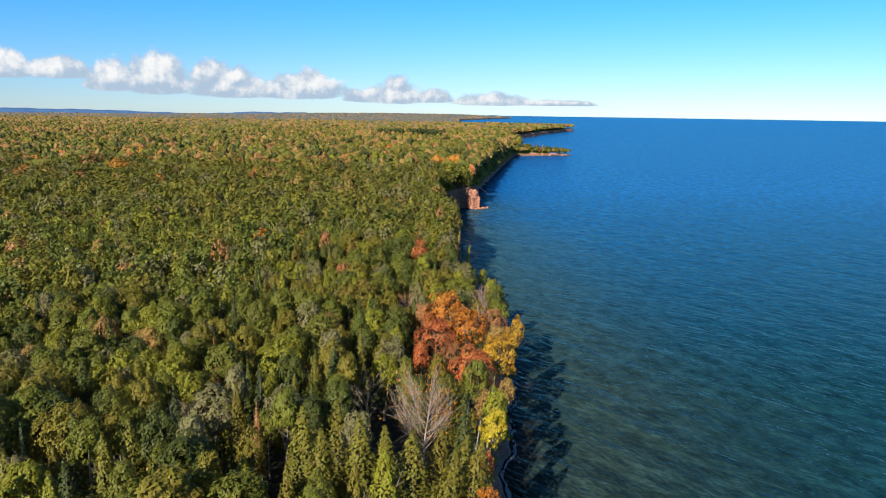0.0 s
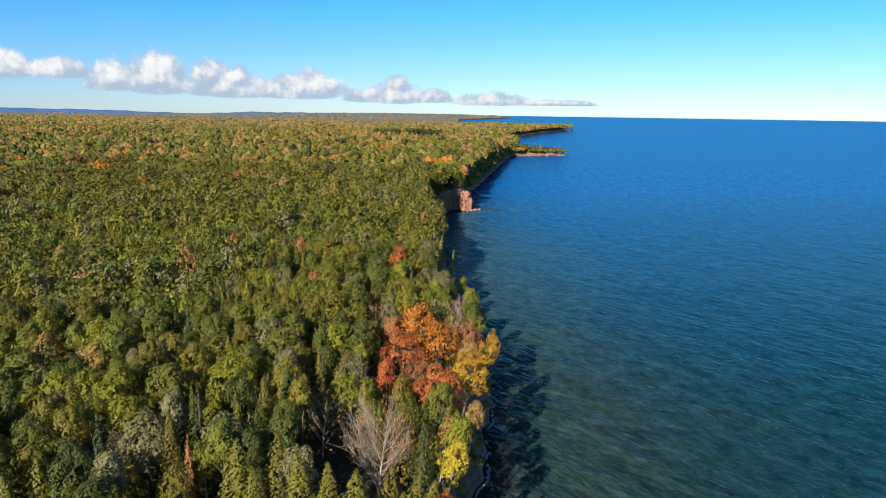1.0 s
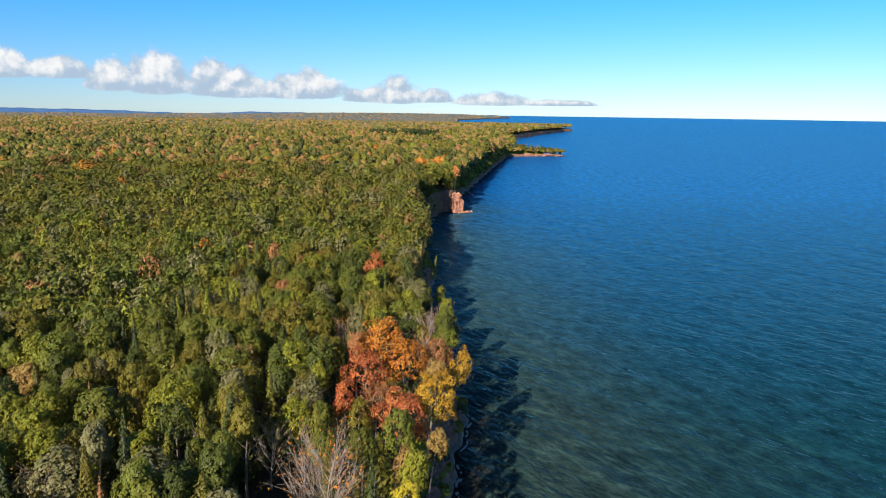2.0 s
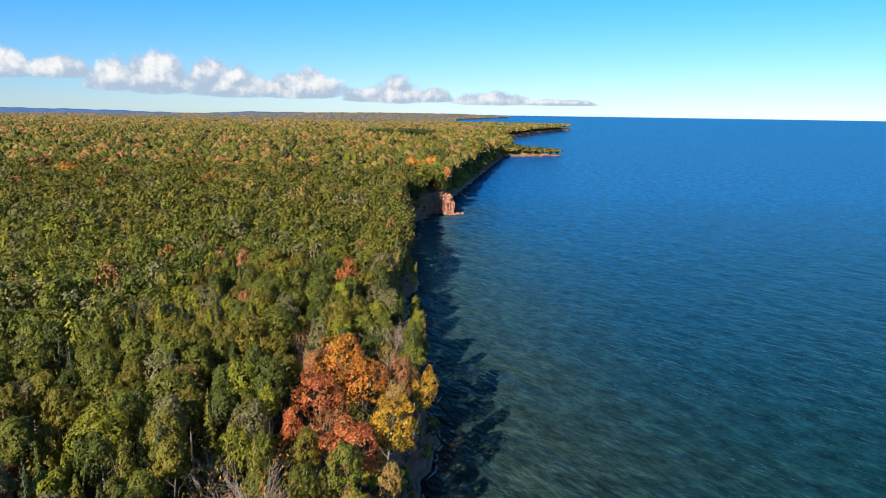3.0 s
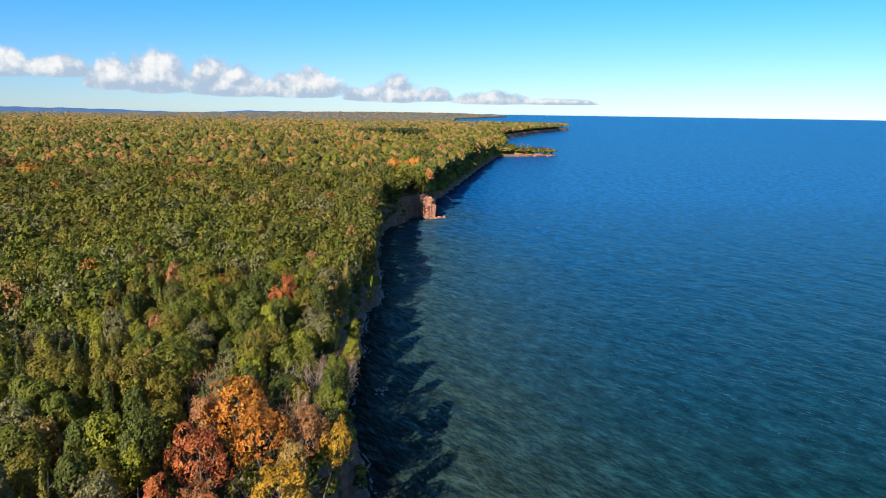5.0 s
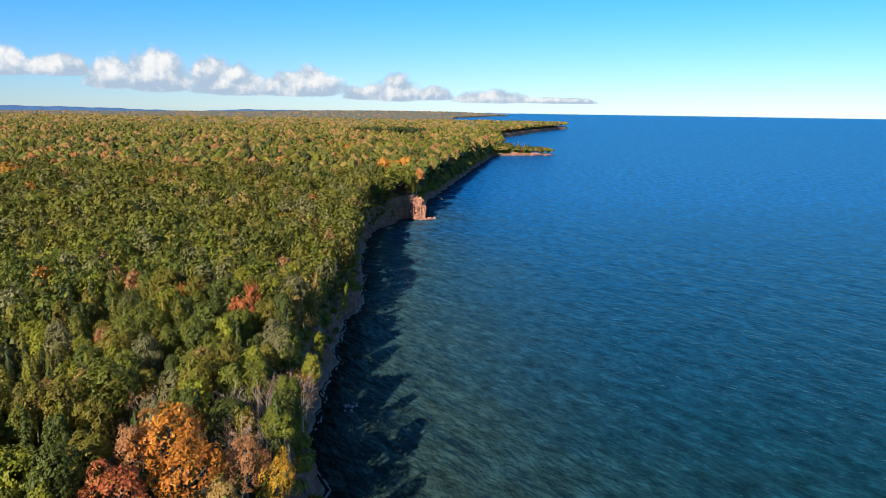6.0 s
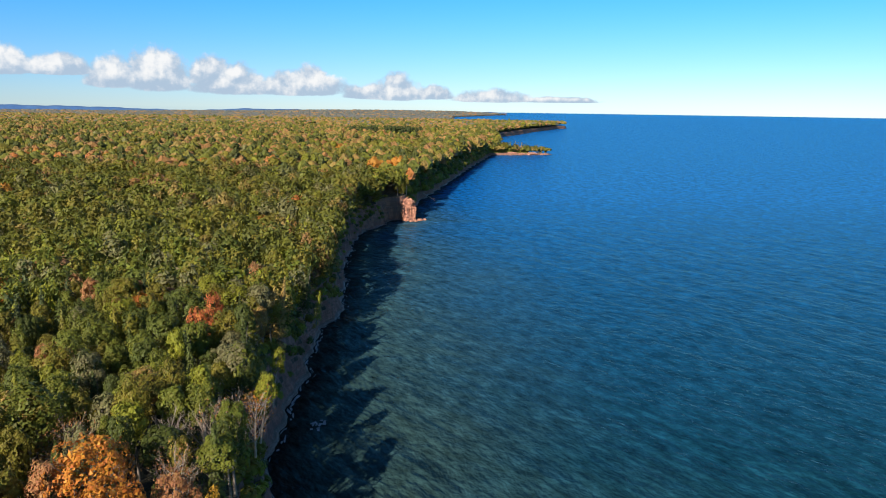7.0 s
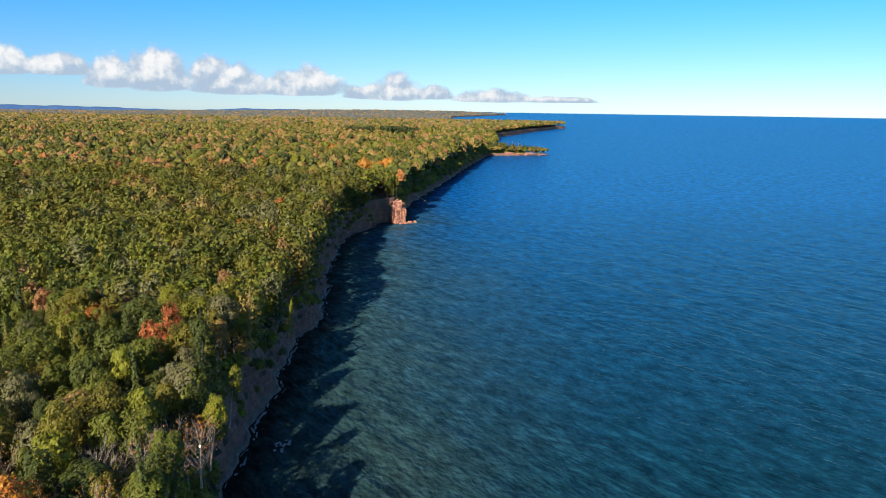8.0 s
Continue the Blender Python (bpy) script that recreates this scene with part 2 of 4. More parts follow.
def coast_x(y):
    y = np.asarray(y, float)
    wob = 0.8 * np.sin(y * 0.23 + 1.0 + np.sin(y * 0.061)) + 0.5 * np.sin(y * 0.57 + 2 * np.sin(y * 0.043)) + 0.25 * np.sin(y * 1.3 + 2.0)
    return np.interp(y, COAST[:, 0], COAST[:, 1]) + wob * np.clip(0.6 + y / 900, 0.6, 3.0)


def rise(x, y):
    """The far lake and its shores lift a little, so that the horizon stands where the round earth puts it."""
    r = np.hypot(x, y)
    q = np.clip((r - 1800) / 3100, 0, 1) ** 2
    s = np.clip((np.asarray(x) + 2000) / 1700, 0, 1)
    s = s * s * (3 - 2 * s)
    return q * (35.0 * s + 13.0 * (1 - s))


def cliff_top(y):
    y = np.asarray(y, float)
    top = np.interp(y, [-3000, 0, 150, 340, 395, 430, 600, 880, 915, 975, 1050, 1500, 2300, 2700, 5000], [9, 9, 9.5, 10, 12, 12, 11, 10, 2.4, 2.4, 9, 9, 7, 2, 2])
    return top + 0.7 * np.sin(y * 0.11) + 0.5 * np.sin(y * 0.043 + 1.0)


def ground_z(x, y):
    d = coast_x(y) - x
    inland = np.clip((d - 5) / 400, 0, 1)
    roll = 1.4 * np.sin(x * 0.013 + 0.6) * np.sin(y * 0.011) + 0.5 * np.sin(x * 0.05) * np.sin(y * 0.043 + 1)
    return cliff_top(y) + np.clip((d - 5) / 30, 0, 1) * roll + 1.5 * inland + rise(x, y)


def grid_mesh(name, verts, rows, cols, mat, smooth=True):
    """verts: rows x cols x 3."""
    idx = np.arange(rows * cols).reshape(rows, cols)
    faces = np.stack([idx[:-1, :-1], idx[:-1, 1:], idx[1:, 1:], idx[1:, :-1]], -1).reshape(-1, 4)
    return poly_mesh(name, verts.reshape(-1, 3), faces, [mat], None, smooth)


def poly_mesh(name, verts, faces, mats, which=None, smooth=False):
    me = bpy.data.meshes.new(name)
    k = faces.shape[1]
    me.vertices.add(len(verts))
    me.vertices.foreach_set("co", np.ascontiguousarray(verts, np.float32).ravel())
    me.loops.add(faces.size)
    me.loops.foreach_set("vertex_index", np.ascontiguousarray(faces, np.int32).ravel())
    me.polygons.add(len(faces))
    me.polygons.foreach_set("loop_start", np.arange(0, faces.size, k, dtype=np.int32))
    me.polygons.foreach_set("loop_total", np.full(len(faces), k, np.int32))
    if which is not None:
        me.polygons.foreach_set("material_index", np.ascontiguousarray(which, np.int32))
    me.polygons.foreach_set("use_smooth", np.full(len(faces), smooth))
    for mat in mats:
        me.materials.append(mat)
    me.update(calc_edges=True)
    me.validate()
    return me


rng = np.random.default_rng(7)


def make_ground():
    ys = np.concatenate([np.arange(-3000, -100, 100), np.arange(-100, 40, 6), np.arange(40, 470, 1.3), np.arange(470, 900, 4), np.arange(900, 1000, 1.5), np.arange(1000, 2500, 10), np.arange(2500, 4951, 35)])
    face = np.linspace(0, 1, 16)
    ds = np.concatenate([[-700, -300, -120, -60, -30, -12, -4], [0.0, 0.8], 1.2 + 3.6 * face, [6, 9, 14, 22, 40, 80, 160, 300, 500, 800, 1300, 2000, 3000, 4200, 5600]])
    cx, top = coast_x(ys), cliff_top(ys)
    gully = rng.normal(0, 1, len(ys))
    gully = gully + 0.6 * np.roll(gully, 1) + 0.3 * np.roll(gully, 2)
    verts = np.zeros((len(ys), len(ds), 3))
    for j, d in enumerate(ds):
        if d <= 0:
            z = np.clip(-0.3 + 0.05 * d, -9, 0) * np.ones(len(ys))
            z = z + rise(cx - d, ys)
            x = cx - d
        elif d < 1.0:
            x, z = cx - d, 0.45 + 0.2 * np.sin(ys * 0.9) + rise(cx, ys)
        elif d <= 4.81:
            f = (d - 1.2) / 3.6
            z = 0.6 + (top - 0.6) * (f ** 0.85)
            ledge = 0.3 * np.sin(z * 2.1 + 0.6 * np.sin(ys * 0.05)) + 0.5 * np.sin(ys * 0.23 + 2 * np.sin(ys * 0.057)) * np.sin(ys * 0.071 + z * 0.2) + 0.25 * np.sin(ys * 0.9 + z * 0.6) * np.sin(ys * 0.37)
            ledge = ledge + 0.4 * gully * (1 - 0.5 * f) + rng.normal(0, 0.16, len(ys))
            x = cx - d + ledge * math.sin(math.pi * min(f + 0.1, 1.0))
            z = z + rise(x, ys)
        else:
            x = cx - d
            z = ground_z(x, ys)
        verts[:, j] = np.stack([x, ys, z], -1)
    ob = new("ground", grid_mesh("ground", verts, len(ys), len(ds), GROUND))
    tagged(ob, "forest floor ending in a steep layered sandstone shore cliff", "ground", kind="structure")


def make_water():
    """One sheet from under the shore to the horizon; each vertex knows how far it lies from the shore."""
    edge = 4940.0
    ys = np.unique(np.concatenate([np.linspace(-4000, 0, 30), np.arange(0, 480, 3.0), np.arange(480, 1000, 6.0), np.linspace(1000, 4000, 150), edge * np.cos(np.linspace(0.02, radians(36), 90))]))
    near = np.array([-30, -8, -3, 0, 2, 4, 6, 9, 12, 16, 22, 30, 45, 70, 110, 170], float)
    far = np.linspace(0, 1, 36)[1:] ** 1.6
    verts = np.zeros((len(ys), len(near) + len(far), 3))
    shore = np.zeros(verts.shape[:2])
    for i, y in enumerate(ys):
        c = float(coast_x(y))
        lim = max(math.sqrt(edge * edge - y * y), c + 200.0)
        xs = np.concatenate([c + near, c + 170 + far * (lim - c - 170)])
        verts[i, :, 0], verts[i, :, 1] = xs, y
        verts[i, :, 2] = rise(xs, np.full(len(xs), y))
        lean = float(coast_x(y + 4) - coast_x(y - 4)) / 8
        shore[i] = (xs - c) / math.sqrt(1 + lean * lean)
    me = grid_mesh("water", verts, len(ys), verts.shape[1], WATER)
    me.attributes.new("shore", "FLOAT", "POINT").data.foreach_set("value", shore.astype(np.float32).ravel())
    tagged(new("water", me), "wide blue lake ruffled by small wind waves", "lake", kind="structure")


make_ground()
make_water()


# ---- distance: low blue hills along the horizon ----
def make_hills(name, a0, a1, rows, radius, label):
    an = np.linspace(radians(a0), radians(a1), 160)
    deg = np.degrees(an)
    el = np.interp(deg, [r[0] for r in rows], [r[1] for r in rows]) + 0.018 * np.sin(deg * 1.9) + 0.012 * np.sin(deg * 4.7 + 1)
    top = EYE + radius * np.tan(np.radians(el))
    verts = np.zeros((4, len(an), 3))
    for i, (dr, k) in enumerate(((-160, None), (-40, 0.85), (0, 1.0), (40, 0.0))):
        r = radius + dr
        verts[i, :, 0], verts[i, :, 1] = r * np.sin(an), r * np.cos(an)
        verts[i, :, 2] = 0 if k is None else top * k
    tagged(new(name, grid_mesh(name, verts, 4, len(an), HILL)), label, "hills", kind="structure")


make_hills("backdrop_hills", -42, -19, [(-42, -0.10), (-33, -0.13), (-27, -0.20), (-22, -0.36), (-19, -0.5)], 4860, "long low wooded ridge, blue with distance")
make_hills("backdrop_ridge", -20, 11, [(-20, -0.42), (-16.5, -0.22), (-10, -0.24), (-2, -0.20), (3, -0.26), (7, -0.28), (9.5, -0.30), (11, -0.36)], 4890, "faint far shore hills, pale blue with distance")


# ---- trees ----
def cards(centres, normals, half, r, uneven=0.35):
    """Small leaf clumps: one uneven pointed blade each, facing its normal."""
    n = len(centres)
    normals = normals / np.maximum(np.linalg.norm(normals, axis=1, keepdims=True), 1e-6)
    aim = centres - np.array((0, 0, 0.55 * centres[:, 2].max()))
    aim = aim / np.maximum(np.linalg.norm(aim, axis=1, keepdims=True), 1e-6) + np.array((0, 0, 0.9)) + r.normal(size=(n, 3)) * 0.45
    side = np.cross(aim, normals)
    side /= np.maximum(np.linalg.norm(side, axis=1, keepdims=True), 1e-6)
    over = np.cross(normals, side)
    size = half * r.uniform(0.6, 1.35, (n, 1))
    out = np.zeros((n, 3, 3))
    for k, (a, b) in enumerate(((-0.75, -0.8), (0.8, -0.6), (-0.05, 1.6))):
        ja, jb = r.uniform(1 - uneven, 1 + uneven, (2, n, 1))
        out[:, k] = centres + side * (a * size * ja) + over * (b * size * jb) + normals * r.uniform(-0.22, 0.22, (n, 1)) * size
    return out


def sphere_points(n, r):
    v = r.normal(size=(n, 3))
    return v / np.linalg.norm(v, axis=1, keepdims=True)


def lumps(p, seed):
    """Uneven holes and tufts in a crown."""
    x, y, z = p[:, 0] + seed, p[:, 1] - seed, p[:, 2]
    return np.sin(1.9 * x + 1.2 * np.sin(1.4 * y)) * np.sin(1.7 * y + np.sin(1.3 * z)) + 0.7 * np.sin(2.6 * z + 1.1 * np.sin(2.1 * x))


def broad_crown(seed, n, half, h=14.0, spread=3.1, loose=0.22, holes=-0.75, lofty=1.55):
    """Domed crown: rounded boughs of leaf clumps set over an egg-shaped body."""
    r = np.random.default_rng(seed)
    tall = min(0.36 * h, lofty * spread)
    mid = np.array((0, 0, h - tall * 1.02))
    size = np.array((spread, spread, tall))
    if n < 160:
        # far crowns: clumps straight on the dome, dented by a few waves
        d = sphere_points(n * 2, r)
        d = d[d[:, 2] > -0.35][:n]
        dent = 1 + 0.16 * np.sin(d[:, 0] * 4 + seed) * np.sin(d[:, 1] * 5 - seed) + r.uniform(-0.14, 0.1, len(d))
        return cards(mid + d * size * dent[:, None], d / size * spread + r.normal(size=d.shape) * loose, half, r)
    boughs = [(mid, size * np.array((0.66, 0.66, 0.72)))]
    count = 28
    for k in range(count):
        z = 1.0 - 1.65 * (k + 0.5) / count + r.uniform(-0.08, 0.08)
        z = min(max(z, -0.75), 1.0)
        a = k * 2.399 + r.uniform(-0.5, 0.5)
        q = math.sqrt(1 - z * z)
        reach = r.uniform(0.52, 0.86)
        slim = 1.0 - 0.25 * max(z, 0)
        boughs.append((mid + size * np.array((q * slim * math.cos(a), q * slim * math.sin(a), z)) * reach, np.full(3, spread * r.uniform(0.17, 0.36)) * np.array((1, 1, r.uniform(1.2, 2.2)))))
    weight = np.array([b[1][0] ** 2 for b in boughs])
    weight[0] *= 0.8
    got, way = [], []
    for i, ((c, q), m) in enumerate(zip(boughs, (weight / weight.sum() * n * 3.4).astype(int))):
        d = sphere_points(m, r)
        p = c + d * q * r.uniform(0.8, 1.18, (m, 1))
        keep = d[:, 2] > -0.5
        for i2, (c2, q2) in enumerate(boughs):
            if i2 != i:
                keep &= np.linalg.norm((p - c2) / q2, axis=1) > 0.86
        if i:
            keep &= lumps(p, seed) > holes
        out = (p - mid) / size
        got.append(p[keep])
        way.append((d * 0.75 + out * 0.4 + r.normal(size=(m, 3)) * loose)[keep])
    got, way = np.concatenate(got), np.concatenate(way)
    pick = r.permutation(len(got))[:n]
    return cards(got[pick], way[pick], half, r)


def far_crown(seed, segs, rings, h, spread, tufts=0, half=0.7):
    """Crown of a far tree: a lumpy dome of boughs with some loose tufts on it."""
    r = np.random.default_rng(seed)
    tall = min(0.36 * h, 1.6 * spread)
    mid = h - tall
    grid = np.zeros((rings + 1, segs, 3))
    for i in range(rings + 1):
        a = math.pi * 0.62 * (i + 0.35) / (rings + 0.35)
        for k in range(segs):
            t = 6.2832 * (k + 0.5 * (i % 2)) / segs
            q = r.uniform(0.72, 1.18)
            grid[i, k] = (spread * q * math.sin(a) * math.cos(t), spread * q * math.sin(a) * math.sin(t), mid + tall * math.cos(a) * r.uniform(0.85, 1.12))
    tip = np.array((r.normal() * 0.2 * spread, r.normal() * 0.2 * spread, h * 1.02))
    tris = []
    for k in range(segs):
        k2 = (k + 1) % segs
        tris.append((tip, grid[0, k], grid[0, k2]))
        for i in range(rings):
            tris.append((grid[i, k], grid[i + 1, k], grid[i, k2]))
            tris.append((grid[i, k2], grid[i + 1, k], grid[i + 1, k2]))
    out = np.array(tris)
    if tufts:
        d = sphere_points(tufts * 3, r)
        d = d[d[:, 2] > -0.1][:tufts]
        out = np.concatenate([out, cards(np.array((0, 0, mid)) + d * np.array((spread, spread, tall)), d + r.normal(size=d.shape) * 0.3, half, r)])
    return out


def spire_crown(seed, n, half, h=15.0, spread=2.0, low=0.12, full=1.0, loose=0.25):
    """Pointed crown: spruce and fir (full=1), cedar and young aspen (full=0.55, more oval)."""
    r = np.random.default_rng(seed)
    f = 1 - np.sqrt(r.uniform(0, 1, n))
    f = low + (1 - low) * np.clip(f * (1.0 if full > 0.8 else 1.25), 0, 1)
    a = r.uniform(0, 6.283, n)
    tier = 0.28 if full > 0.8 else 0.1
    whorl = 1.0 - tier + tier * np.sin(f * h * 3.6 + 1.3 * np.sin(a * 3 + seed)) + 0.2 * np.sin(a * 5 + f * 9 + seed)
    rad = spread * ((1 - f) / (1 - low)) ** full * whorl * r.uniform(0.55, 1.05, n) + 0.06
    p = np.stack([np.cos(a) * rad, np.sin(a) * rad, f * h - 0.12 * rad], -1)
    way = np.stack([np.cos(a), np.sin(a), np.full(n, 0.75)], -1) + r.normal(size=(n, 3)) * loose
    return cards(p, way, half, r)


def tube(path, radii, sides):
    path, radii = np.array(path, float), np.array(radii, float)
    verts, faces = [], []
    for i, p in enumerate(path):
        t = path[min(i + 1, len(path) - 1)] - path[max(i - 1, 0)]
        t = t / (np.linalg.norm(t) + 1e-9)
        u = np.cross(t, (0.31, 0.2, 0.93) if abs(t[2]) < 0.8 else (1, 0.1, 0))
        u /= np.linalg.norm(u) + 1e-9
        v = np.cross(t, u)
        for k in range(sides):
            a = 6.2832 * k / sides
            verts.append(p + radii[i] * (math.cos(a) * u + math.sin(a) * v))
    for i in range(len(path) - 1):
        for k in range(sides):
            faces.append((i * sides + k, i * sides + (k + 1) % sides, (i + 1) * sides + (k + 1) % sides, (i + 1) * sides + k))
    return np.array(verts), np.array(faces)


def branches(seed, h, spread, limbs, twigs, base=0.2, lift=0.9, start=0.3):
    """Tapered trunk with limbs and twigs, as one tube mesh; gives the twig ends too."""
    r = np.random.default_rng(seed)
    vs, fs, ends, count = [], [], [], 0

    def grow(path, radii, sides):
        nonlocal count
        v, f = tube(path, radii, sides)
        vs.append(v)
        fs.append(f + count)
        count += len(v)

    bend = r.normal(size=2) * 0.35
    stem = [(bend[0] * f * f * 1.5, bend[1] * f * f * 1.5, h * 0.92 * f - 0.4 * (f == 0)) for f in (0, 0.15, 0.35, 0.6, 0.8, 1.0)]
    grow(stem, [base * 1.5, base * 1.05, base * 0.85, base * 0.55, base * 0.3, base * 0.08], 6)
    for k in range(limbs):
        f = start + (0.9 - start) * (k + r.uniform(0, 0.8)) / limbs
        a = k * 2.4 + r.uniform(-0.4, 0.4)
        z0 = h * 0.92 * f
        reach = spread * r.uniform(0.7, 1.1) * (1.15 - 0.55 * f)
        p0 = np.array((bend[0] * f * f * 1.5, bend[1] * f * f * 1.5, z0))
        d = np.array((math.cos(a), math.sin(a), lift * r.uniform(0.7, 1.3)))
        p1, p2 = p0 + d * reach * 0.5, p0 + d * reach + np.array((0, 0, 0.25 * reach))
        q = base * 0.42 * (1.1 - 0.6 * f)
        grow([p0, p1, p2], [q, q * 0.62, q * 0.2], 4)
        for j in range(twigs):
            s = r.uniform(0.3, 1.0)
            o = p0 + (p2 - p0) * s
            e = o + (d * 0.6 + r.normal(size=3) * 0.55 + np.array((0, 0, 0.35))) * reach * r.uniform(0.25, 0.5)
            grow([o, (o + e) / 2 + r.normal(size=3) * 0.08, e], [q * 0.34, q * 0.24, q * 0.1], 3)
            ends.append(e)
    return np.concatenate(vs), np.concatenate(fs), np.array(ends) if ends else np.zeros((0, 3))


def part(name, me, parent, label=""):
    ob = new(name, me)
    ob.parent = parent
    return tagged(ob, label) if label else ob


def leaf_mesh(name, blades, mats, which=None):
    n = len(blades)
    return poly_mesh(name, blades.reshape(-1, 3), np.arange(n * 3).reshape(n, 3), mats, which)


SHAPES = {}
for k in range(4):
    SHAPES["maple", k] = (broad_crown(11 + k, 2400, 0.14, 14.0, 2.1 + 0.25 * k), branches(21 + k, 12.0, 2.2, 7, 2)[:2])
for k in range(4, 7):
    SHAPES["maple", k] = (broad_crown(15 + k, 3000, 0.135, 14.0, 3.0, 0.3, -0.2), branches(25 + k, 12.5, 3.2, 12, 6, 0.2)[:2])
for k in range(3):
    SHAPES["birch", k] = (broad_crown(41 + k, 2000, 0.13, 13.5, 1.9, lofty=2.0), branches(51 + k, 12.0, 1.7, 6, 2, 0.15)[:2])
for k in range(3):
    SHAPES["spruce", k] = (spire_crown(61 + k, 2200, 0.145, 15.0, 1.9 + 0.2 * k), branches(71 + k, 14.5, 0.9, 5, 0, 0.17)[:2])
for k in range(4):
    SHAPES["cedar", k] = (spire_crown(81 + k, 2500, 0.135, 13.5, 2.1 + 0.15 * k, 0.15, 0.72), branches(91 + k, 12.5, 1.0, 5, 0, 0.16)[:2])
CROWNS, TRUNKS = {}, {}


def crown_mesh(shape, k, leaf):
    if (shape, k, leaf) not in CROWNS:
        CROWNS[shape, k, leaf] = leaf_mesh("crown", SHAPES[shape, k][0], [LEAF[leaf]])
    return CROWNS[shape, k, leaf]


def trunk_mesh(shape, k):
    if (shape, k) not in TRUNKS:
        TRUNKS[shape, k] = poly_mesh("trunk", *SHAPES[shape, k][1], [PALE_BARK if shape == "birch" else BARK], None, True)
    return TRUNKS[shape, k]


WORDS = {"green": "mid-green", "deep": "deep green", "olive": "olive-green", "lime": "fresh yellow-green", "grey": "dull grey-green", "dark": "dark green", "cedar": "warm green", "tan": "tan, turning",
         "gold": "golden autumn", "yellow": "bright yellow autumn", "orange": "vivid orange autumn", "coral": "coral-red autumn", "haze": "grey-brown", "rust": "rust-brown dying"}
SORT = {"maple": "broad round-crowned maple with {} leaves in dense forest", "birch": "slim pale-barked birch with {} leaves among other trees",
        "spruce": "pointed spruce with {} needles rising from the forest", "cedar": "oval pointed cedar with {} foliage in dense forest"}


def tree(shape, k, leaf, x, y, scale=1.0, turn=0.0, wide=1.0, where="", lean=0.0):
    """A tree thing: an Empty at its foot with a trunk and a crown."""
    z = float(ground_z(x, y)) - 0.1
    root = new(shape + "_tree")
    root.matrix_basis = pose(x, y, z, 0, lean, 0) @ pose(0, 0, 0, 0, 0, turn) @ Matrix.Diagonal((scale * wide, scale * wide, scale, 1))
    part("trunk", trunk_mesh(shape, k), root)
    part("crown", crown_mesh(shape, k, leaf), root)
    tagged(root, (where or SORT[shape]).format(WORDS[leaf]), "tree", "forest trees")
    return root


BARE = {}


def bare_tree(seed, x, y, leaf, leaves, scale=1.0, label=""):
    """A tree that has lost most of its leaves: pale limbs and twigs, a few leaf clumps on the ends."""
    if (seed, leaf, leaves) not in BARE:
        r = np.random.default_rng(seed)
        v, f, ends = branches(seed, 11.5, 4.4 if seed == 101 else 2.9, 26 if seed == 101 else 20, 30 if seed == 101 else 18, 0.16, 1.1, 0.2)
        pick = ends[r.integers(0, len(ends), leaves)] + r.normal(size=(leaves, 3)) * 0.4
        crown = cards(pick, r.normal(size=(leaves, 3)) + np.array((0, 0, 0.8)), 0.11, r)
        BARE[seed, leaf, leaves] = (poly_mesh("trunk", v, f, [PALE_BARK], None, True), leaf_mesh("crown", crown, [LEAF[leaf]]))
    trunk, crown = BARE[seed, leaf, leaves]
    root = new("bare_tree")
    root.matrix_basis = pose(x, y, float(ground_z(x, y)) - 0.1, 0, 0, seed * 37) @ Matrix.Scale(scale, 4)
    part("trunk", trunk, root, "pale grey trunk with spreading leafless limbs")
    part("crown", crown, root, "sparse withered leaves")
    return tagged(root, label or "nearly leafless pale grey tree with a few withered leaves", "tree", "forest trees")


